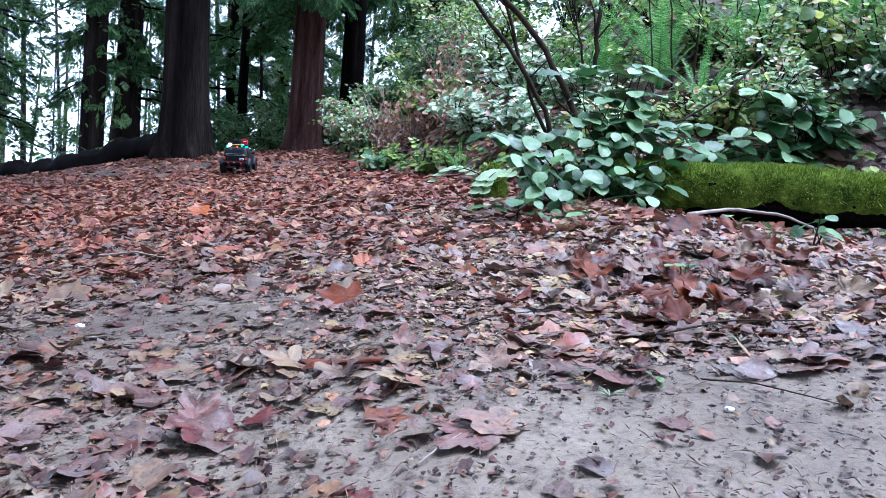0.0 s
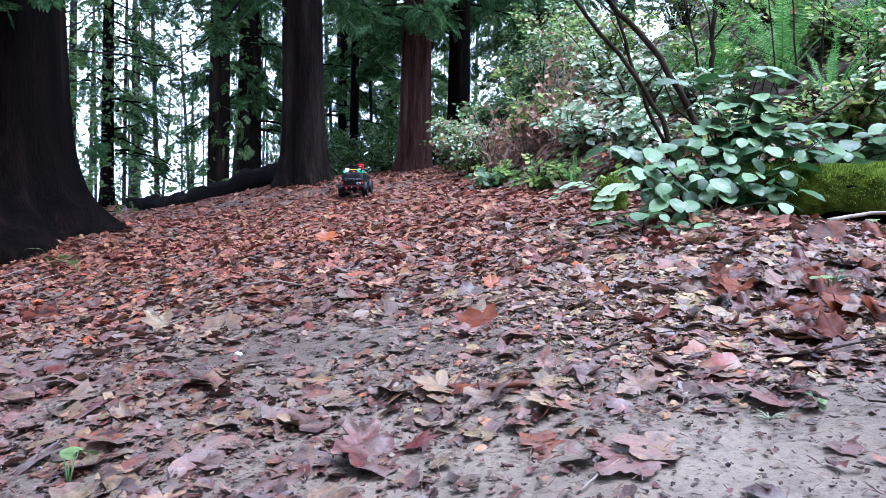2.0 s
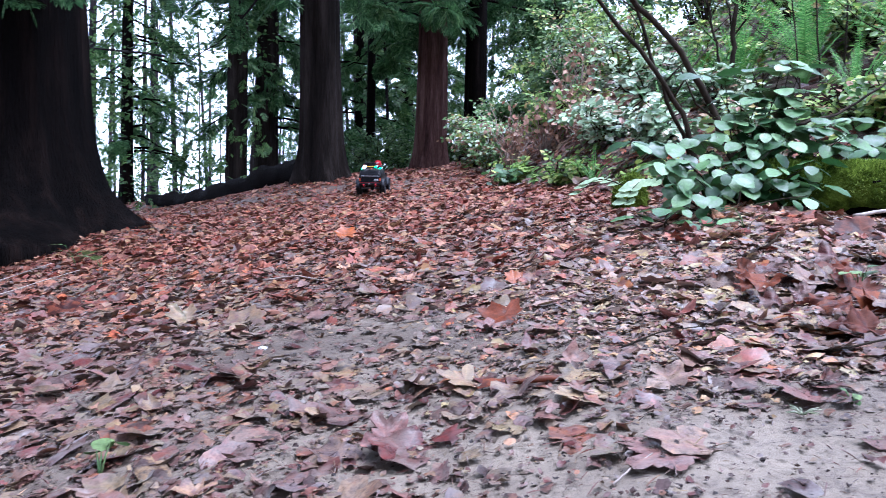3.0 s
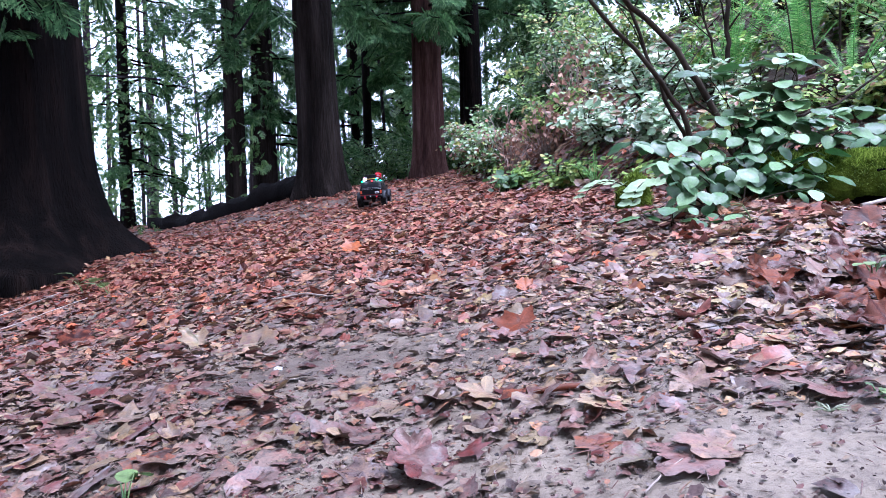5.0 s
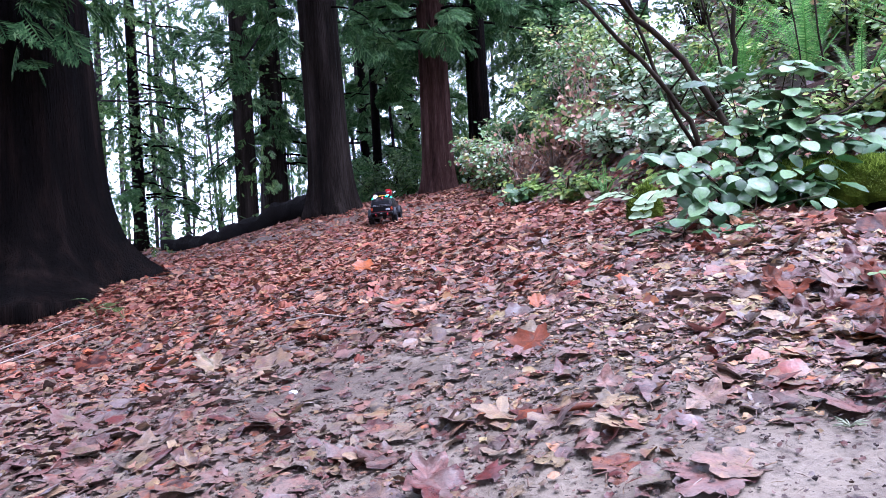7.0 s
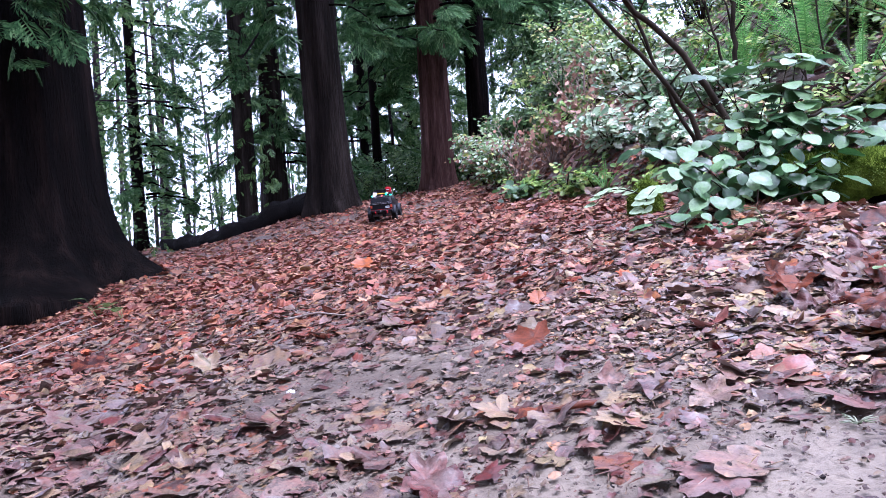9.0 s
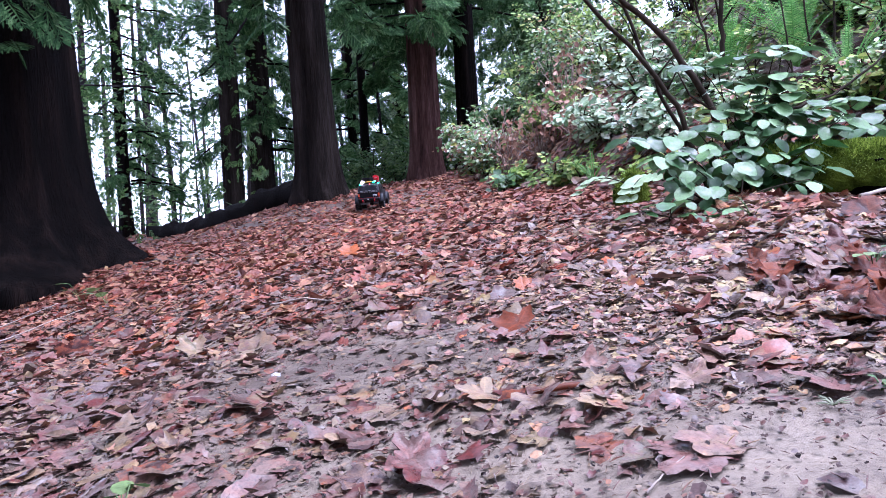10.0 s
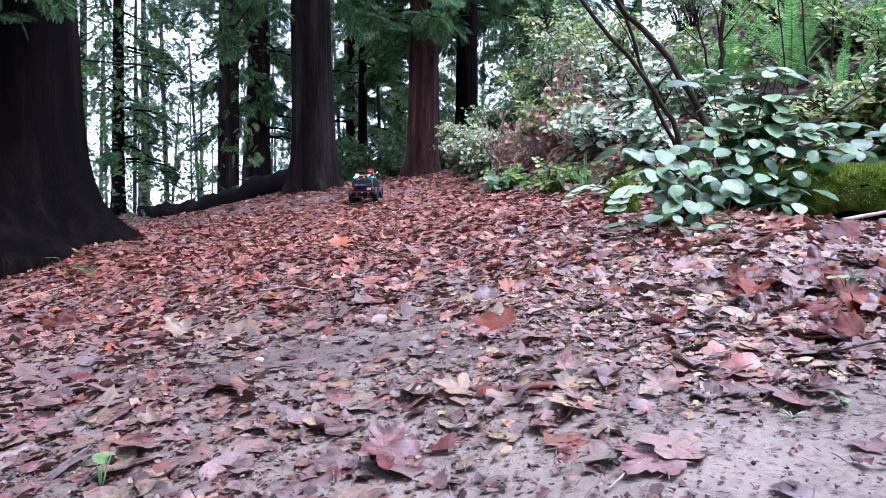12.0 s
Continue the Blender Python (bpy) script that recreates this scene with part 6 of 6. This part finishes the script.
    part("bumper_strip", block((0.180, 0.003, 0.003), (0, -0.2345, 0.0965), 0.0008), M_grey, t)
    part("tow_hitch", block((0.014, 0.016, 0.014), (0, -0.238, 0.088), 0.001), M_plastic, t)
    part("hitch_ball", lathe([(0, 0.004), (0.004, 0.005), (0.008, 0.004)], 12, (-0.004, -0.246, 0.094), (0, 90, 0)), M_white, t, "pale hitch ball")
    for s in (-1, 1):
        sh = part("shackle", ring_torus(0.0085, 0.0028, (s * 0.050, -0.243, 0.078), (90, 0, 90)), M_red, t, "red tow shackle", True)
        part("shackle_pin", rod((s * 0.050 - 0.008, -0.238, 0.087), (s * 0.050 + 0.008, -0.238, 0.087), 0.003), M_red, sh)
    part("front_bumper", block((0.180, 0.020, 0.018), (0, 0.235, 0.088), 0.004), M_plastic, t)
    part("grille", block((0.110, 0.004, 0.030), (0, 0.2185, 0.126), 0.001), M_plastic, body)
    # running gear
    part("chassis", block((0.075, 0.400, 0.026), (0, 0, 0.074), 0.003), M_plastic, t)
    for y in (-0.155, 0.155):
        ax = part("axle", rod((-0.085, y, 0.052), (0.085, y, 0.052), 0.009), M_steel, t)
        part("differential", lathe([(-0.016, 0.012), (-0.008, 0.019), (0.008, 0.019), (0.016, 0.012)], 16, (0.012, y, 0.052)), M_plastic, ax)
        for s in (-1, 1):
            sp = part("shock_absorber", rod((s * 0.060, y * 0.90, 0.058), (s * 0.050, y * 0.80, 0.115), 0.006), M_steel, t)
            for k in range(6):
                u = k / 6
                part("coil", ring_torus(0.008, 0.0013, (s * (0.060 - 0.010 * u), y * (0.90 - 0.10 * u), 0.062 + 0.045 * u), (0, 0, 0), 12, 5), M_red, sp)
        for s in (-1, 1):
            wheel(t, s * 0.100, y, 0.055, 0.044)
    # roof rack with its load
    rack = part("roof_rack", ring_box(0.150, 0.190, 0.224, 0.0028), M_plastic, t, "black roof rack frame")
    for k in range(7):
        part("rack_bar", rod((-0.074, -0.150 + 0.030 * k, 0.222), (0.074, -0.150 + 0.030 * k, 0.222), 0.0022, 8), M_plastic, rack)
    for x in (-0.072, 0.072):
        for y in (-0.145, -0.06, 0.02):
            part("rack_foot", rod((x, y, 0.210), (x, y, 0.236), 0.0025, 8), M_plastic, rack)
    spare = wheel(t, 0.0, 0.0, 0.050, 0.040)
    spare.name = "spare_wheel"
    spare.matrix_local = pose(-0.014, -0.075, 0.248, 8, 90, 0)
    can = part("jerrycan", block((0.050, 0.030, 0.052), (0.052, -0.045, 0.252), 0.005), M_red, t, "red plastic jerrycan", True)
    part("can_handle", rod((0.038, -0.045, 0.283), (0.066, -0.045, 0.283), 0.003), M_red, can)
    part("can_cap", lathe([(0, 0.005), (0.008, 0.005)], 12, (0.034, -0.045, 0.276), (0, -90, 0)), M_red, can)
    part("sticker", block((0.024, 0.001, 0.006), (0.052, -0.0605, 0.262), 0), M_white, can)
    part("red_case", block((0.034, 0.048, 0.024), (-0.060, -0.040, 0.238), 0.003), M_red, t, "red plastic case")
    spade = part("spade", block((0.030, 0.004, 0.026), (-0.046, -0.168, 0.235), 0.004, (25, 0, 8)), M_white, t, "white spade blade strapped across the rack")
    part("spade_shaft", rod((-0.032, -0.166, 0.234), (0.050, -0.160, 0.236), 0.0032), M_yellow, spade, "yellow shaft")
    part("spade_grip", block((0.020, 0.008, 0.012), (0.056, -0.160, 0.237), 0.002), M_white, spade)
    part("roof_lamp", lathe([(0, 0.010), (0.010, 0.011), (0.013, 0.007)], 16, (-0.050, -0.178, 0.230), (0, 0, -90)), M_lamp_white, t, "lit white lamp")
    part("roof_lamp", lathe([(0, 0.006), (0.008, 0.007), (0.010, 0.004)], 14, (0.048, -0.178, 0.228), (0, 0, -90)), M_lamp_green, t, "lit pale green lamp")
    for k, (x, y) in enumerate(((-0.078, -0.150), (-0.080, -0.120), (-0.070, -0.166), (-0.080, -0.085), (0.078, -0.150), (0.010, -0.170), (0.080, -0.10))):
        part("string_bulb", lathe([(0, 0.002), (0.003, 0.004), (0.007, 0.003), (0.009, 0.001)], 10, (x, y, 0.222), (0, 90, 0)), M_lamp_green if k % 2 == 0 else M_lamp_red, t)
    part("aerial", rod((-0.085, 0.050, 0.165), (-0.100, 0.020, 0.250), 0.0012, 6), M_plastic, t)
    return t


def ring_box(w, ln, z, r):
    """A rectangular frame of round bar."""
    bm = bmesh.new()
    y0, y1 = -0.160, -0.160 + ln
    for zz in (z, z + 0.014):
        for a, b in (((-w / 2, y0), (w / 2, y0)), ((w / 2, y0), (w / 2, y1)), ((w / 2, y1), (-w / 2, y1)), ((-w / 2, y1), (-w / 2, y0))):
            c = rod((*a, zz), (*b, zz), r, 8)
            tmp = bpy.data.meshes.new("tmp")
            c.to_mesh(tmp)
            c.free()
            bm.from_mesh(tmp)
            bpy.data.meshes.remove(tmp)
    return bm


def on_slope(x, y, turn, sink=0.0, half=0.15):
    """A pose on the land, tilted to its slope, heading turned to the left."""
    a = radians(turn)
    f, r = Vector((-math.sin(a), math.cos(a), 0)), Vector((math.cos(a), math.sin(a), 0))
    h = lambda v, d: float(land(x + v.x * d, y + v.y * d))
    f.z = (h(f, half) - h(f, -half)) / (2 * half)
    r.z = 0.25 * (h(r, 0.1) - h(r, -0.1)) / 0.2
    f.normalize()
    u = r.cross(f).normalized()
    r = f.cross(u)
    z = (h(f, half) + h(f, -half) + h(r, 0.1) + h(r, -0.1)) / 4
    m = Matrix((r, f, u)).transposed().to_4x4()
    return Matrix.Translation((x, y, z - sink)) @ m


model_truck(on_slope(-0.545, 6.52, -3, -0.008))


# ---- twigs, stones and sprouts ----
def twig(pts, r, label, mat):
    p = np.array([(x, y, float(land(x, y)) + h) for x, y, h in pts])
    u, t = np.linspace(0, 1, 14), np.linspace(0, 1, len(p))
    q = np.stack([np.interp(u, t, p[:, i]) for i in range(3)], -1)
    g = np.random.default_rng(int(abs(p[0, 0]) * 999))
    q += np.cumsum(g.normal(0, r * 0.5, (14, 3)), 0) * np.array([1, 1, 0.4])
    ob = part_np("twig", *tube(q - q[0], np.linspace(r, r * 0.5, 14), 7), mat, None, label, True)
    ob.location = Vector(q[0])
    return tagged(ob, "", "twig", "twigs on the path")


M_pale = surface("pale_weathered_twig", [(0.3, (0.16, 0.12, 0.095)), (0.7, (0.36, 0.30, 0.25))], 30.0, 0.7, 200.0, 0.3, 0.002)
twig([(-0.51, 2.24, 0.02), (-0.40, 2.16, 0.025), (-0.30, 2.06, 0.02)], 0.004, "pale thin twig on fallen leaves", M_pale)
twig([(-1.75, 2.45, 0.03), (-1.55, 2.62, 0.07), (-1.38, 2.72, 0.10)], 0.003, "thin pale dead stalk by a root", M_pale)
twig([(-1.60, 2.30, 0.02), (-1.42, 2.50, 0.05), (-1.30, 2.74, 0.06)], 0.0025, "thin pale dead stalk in the litter", M_pale)
twig([(0.29, 1.09, 0.012), (0.36, 1.12, 0.02), (0.45, 1.15, 0.015)], 0.0015, "thin brown twig on damp mud", M_stem)
twig([(0.185, 0.69, 0.004), (0.21, 0.71, 0.006), (0.235, 0.73, 0.008)], 0.0013, "short pale straw beside a maple leaf", M_pale)
twig([(0.53, 0.80, 0.006), (0.57, 0.76, 0.01), (0.63, 0.69, 0.006)], 0.0013, "thin dark twig on bare mud", M_stem)
twig([(1.12, 1.95, 0.03), (1.30, 2.05, 0.06), (1.46, 2.02, 0.07), (1.60, 1.98, 0.03)], 0.006, "pale curved twig before the mossy log", M_pale)
twig([(0.55, 0.98, 0.01), (0.68, 0.99, 0.02), (0.80, 0.96, 0.012)], 0.0018, "long grey twig on mud", M_stem)


def rolled_leaf(x, y, turn, ln, r, label):
    """A dead leaf rolled into a tapered scroll, with one ragged edge showing."""
    g = np.random.default_rng(12)
    rows, v = 16, []
    for k in range(rows):
        u = k / (rows - 1)
        q = r * (0.55 + 0.6 * math.sin(math.pi * (0.15 + 0.75 * u)))
        for m in range(20):
            a = 0.7 + 7.4 * m / 19
            w = q * (1 - 0.035 * m) * (1 + 0.04 * g.normal())
            v.append(((u - 0.5) * ln + (0.006 * g.normal() if k in (0, rows - 1) else 0), w * math.cos(a), q + w * math.sin(a)))
    f = [(20 * k + m, 20 * k + m + 1, 20 * k + m + 21, 20 * k + m + 20) for k in range(rows - 1) for m in range(19)]
    ob = part_np("rolled_leaf", np.array(v), np.array(f), M_rust, None, label, True)
    ob.matrix_world = pose(x, y, float(land(x, y)) + 0.004, 0, -3, turn)
    return tagged(ob, "", "leaf", "large leaves on the path")


rolled_leaf(0.160, 0.99, 14, 0.072, 0.0048, "dark red-brown leaf rolled up like a stick")


def pebble(x, y, s, label, mat, k):
    bm = bmesh.new()
    bmesh.ops.create_icosphere(bm, subdivisions=2, radius=1.0)
    for v in bm.verts:
        v.co = v.co * (1 + 0.25 * noise.noise(v.co * 1.3 + Vector((k, 0, 0))))
        v.co = Vector((v.co.x * s, v.co.y * s * 0.8, v.co.z * s * 0.6))
    ob = part("pebble", bm, mat, None, label, True)
    ob.location = (x, y, float(land(x, y)) + s * 0.3)
    return tagged(ob, "", "stone", "small stones on the path")


M_stone = surface("pale_stone", [(0.3, (0.45, 0.44, 0.43)), (0.7, (0.75, 0.74, 0.74))], 60.0, 0.6, 300.0, 0.3, 0.002)
M_gstone = surface("grey_stone", [(0.3, (0.07, 0.055, 0.045)), (0.7, (0.18, 0.15, 0.125))], 60.0, 0.7, 300.0, 0.4, 0.002)
pebble(-0.313, 1.39, 0.009, "small white stone on mud", M_stone, 1)
gp = np.random.default_rng(55)
for k in range(14):
    x, y = gp.uniform(-0.5, 0.9), gp.uniform(0.62, 1.5)
    pebble(x, y, gp.uniform(0.004, 0.009), "small grey stone pressed into mud", M_gstone, 2 + k)
pebble(0.52, 0.72, 0.006, "small white stone on bare mud", M_stone, 40)


M_crumb = leafy("rotted_crumb", [(0.0, (0.012, 0.007, 0.006)), (0.5, (0.035, 0.018, 0.014)), (1.0, (0.075, 0.045, 0.035))], "island", 0.6, 0.05, 60.0, 0.4)


def crumbs():
    """Needles, bark bits and broken stalks strewn over the path."""
    g = np.random.default_rng(57)
    n = 42000
    x, y = g.uniform(-1.6, 1.5, n), 0.45 + 2.6 * g.random(n) ** 1.4
    r, o = lying(g, x, y, 0.003 + 0.006 * g.random(n), 0.25)
    tv = np.array([(-0.5, -0.04, 0), (0.5, -0.04, 0.02), (0.5, 0.04, 0.02), (-0.5, 0.04, 0), (0, 0, 0.08)])
    tf = np.array([(0, 1, 4), (1, 2, 4), (2, 3, 4), (3, 0, 4)])
    dark = g.random(n) < 0.6
    tagged(part_np("ground_crumbs", *spread(tv, tf, (r * (0.005 * 4.0 ** g.random(n))[:, None, None])[~dark], o[~dark]), M_litter, None, "needles and broken bits of stalk on mud"), "", "debris", "", "stuff")
    bits = []
    for k in range(8):
        c = dark & (np.arange(n) % 8 == k)
        bits.append(spread(*SCRAPS[k], (r * (0.0025 * 4.5 ** g.random(n))[:, None, None])[c], o[c]))
    tagged(part_np("rotted_crumbs", *joined(bits), M_crumb, None, "rotted dark crumbs of leaf on mud"), "", "debris", "", "stuff")


crumbs()


def sprout(x, y, s, n, label, seed, mat):
    """A small green plant: a few leaves on short stalks."""
    g = np.random.default_rng(seed)
    ob = thing("sprout", pose(x, y, float(land(x, y))), label, "plant", "sprouts in the litter")
    for k in range(n):
        a = g.uniform(0, 6.28)
        e = np.array([math.cos(a) * s * 0.5, math.sin(a) * s * 0.5, s * g.uniform(0.4, 1.0)])
        part_np("stalk", *tube(np.array([(0, 0, -0.005), e * 0.5 + [0, 0, s * 0.1], e]), [0.0015, 0.0012, 0.0008], 5), mat, ob, "", True)
        d = np.array([[math.cos(a), math.sin(a), g.normal(0, 0.3)]])
        part_np("leaf", OVAL[0] @ (facing(d)[0] * s * g.uniform(0.5, 0.9)).T + e, OVAL[1], mat, ob)
    return ob


for k, (x, y, s, n, lab) in enumerate(((0.78, 1.33, 0.045, 5, "bright yellow-green sprout among rust-red leaves"), (1.08, 1.58, 0.05, 5, "bright green sprout in the litter"), (-0.38, 0.86, 0.04, 3, "flat yellow-green leaf scrap on mud"), (0.485, 0.82, 0.014, 6, "tiny yellow-green sprout on mud"), (1.20, 1.66, 0.05, 5, "bright green sprout beside dead leaves"),
                                       (0.86, 2.02, 0.06, 5, "green seedling at the foot of the bank"), (1.25, 1.95, 0.05, 4, "yellow-green sprout before the log"))):
    sprout(x, y, s, n, lab, 200 + k, M_sprout)


sprout(-1.58, 3.30, 0.10, 3, "small green plant in litter by a root", 231, M_sprout)
sprout(-1.36, 3.06, 0.10, 3, "small green plant in litter by a root", 232, M_sprout)


def needle_tuft(x, y, n, ln, label, seed):
    """A broken tip of pale needles lying on the mud."""
    g = np.random.default_rng(seed)
    ob = thing("needle_tuft", pose(x, y, float(land(x, y)) + 0.004), label, "plant", "sprouts in the litter")
    for k in range(n):
        a = g.uniform(0, 6.28)
        e = np.array([math.cos(a), math.sin(a), g.uniform(0.05, 0.5)]) * ln * g.uniform(0.6, 1.1)
        part_np("needle", *tube(np.array([(0, 0, 0), e * 0.5 + [0, 0, 0.002], e]), [0.0012, 0.0010, 0.0004], 5), M_needle, ob, "", True)
    return ob


M_needle = leafy("pale_needle", [(0.0, (0.16, 0.19, 0.11)), (1.0, (0.30, 0.32, 0.22))], "object", 0.5, 0.2, 20.0, 0.2)
needle_tuft(0.42, 0.80, 11, 0.022, "small tuft of pale green needles on mud", 1)
needle_tuft(0.66, 0.93, 9, 0.025, "small tuft of yellowish needles on mud", 2)
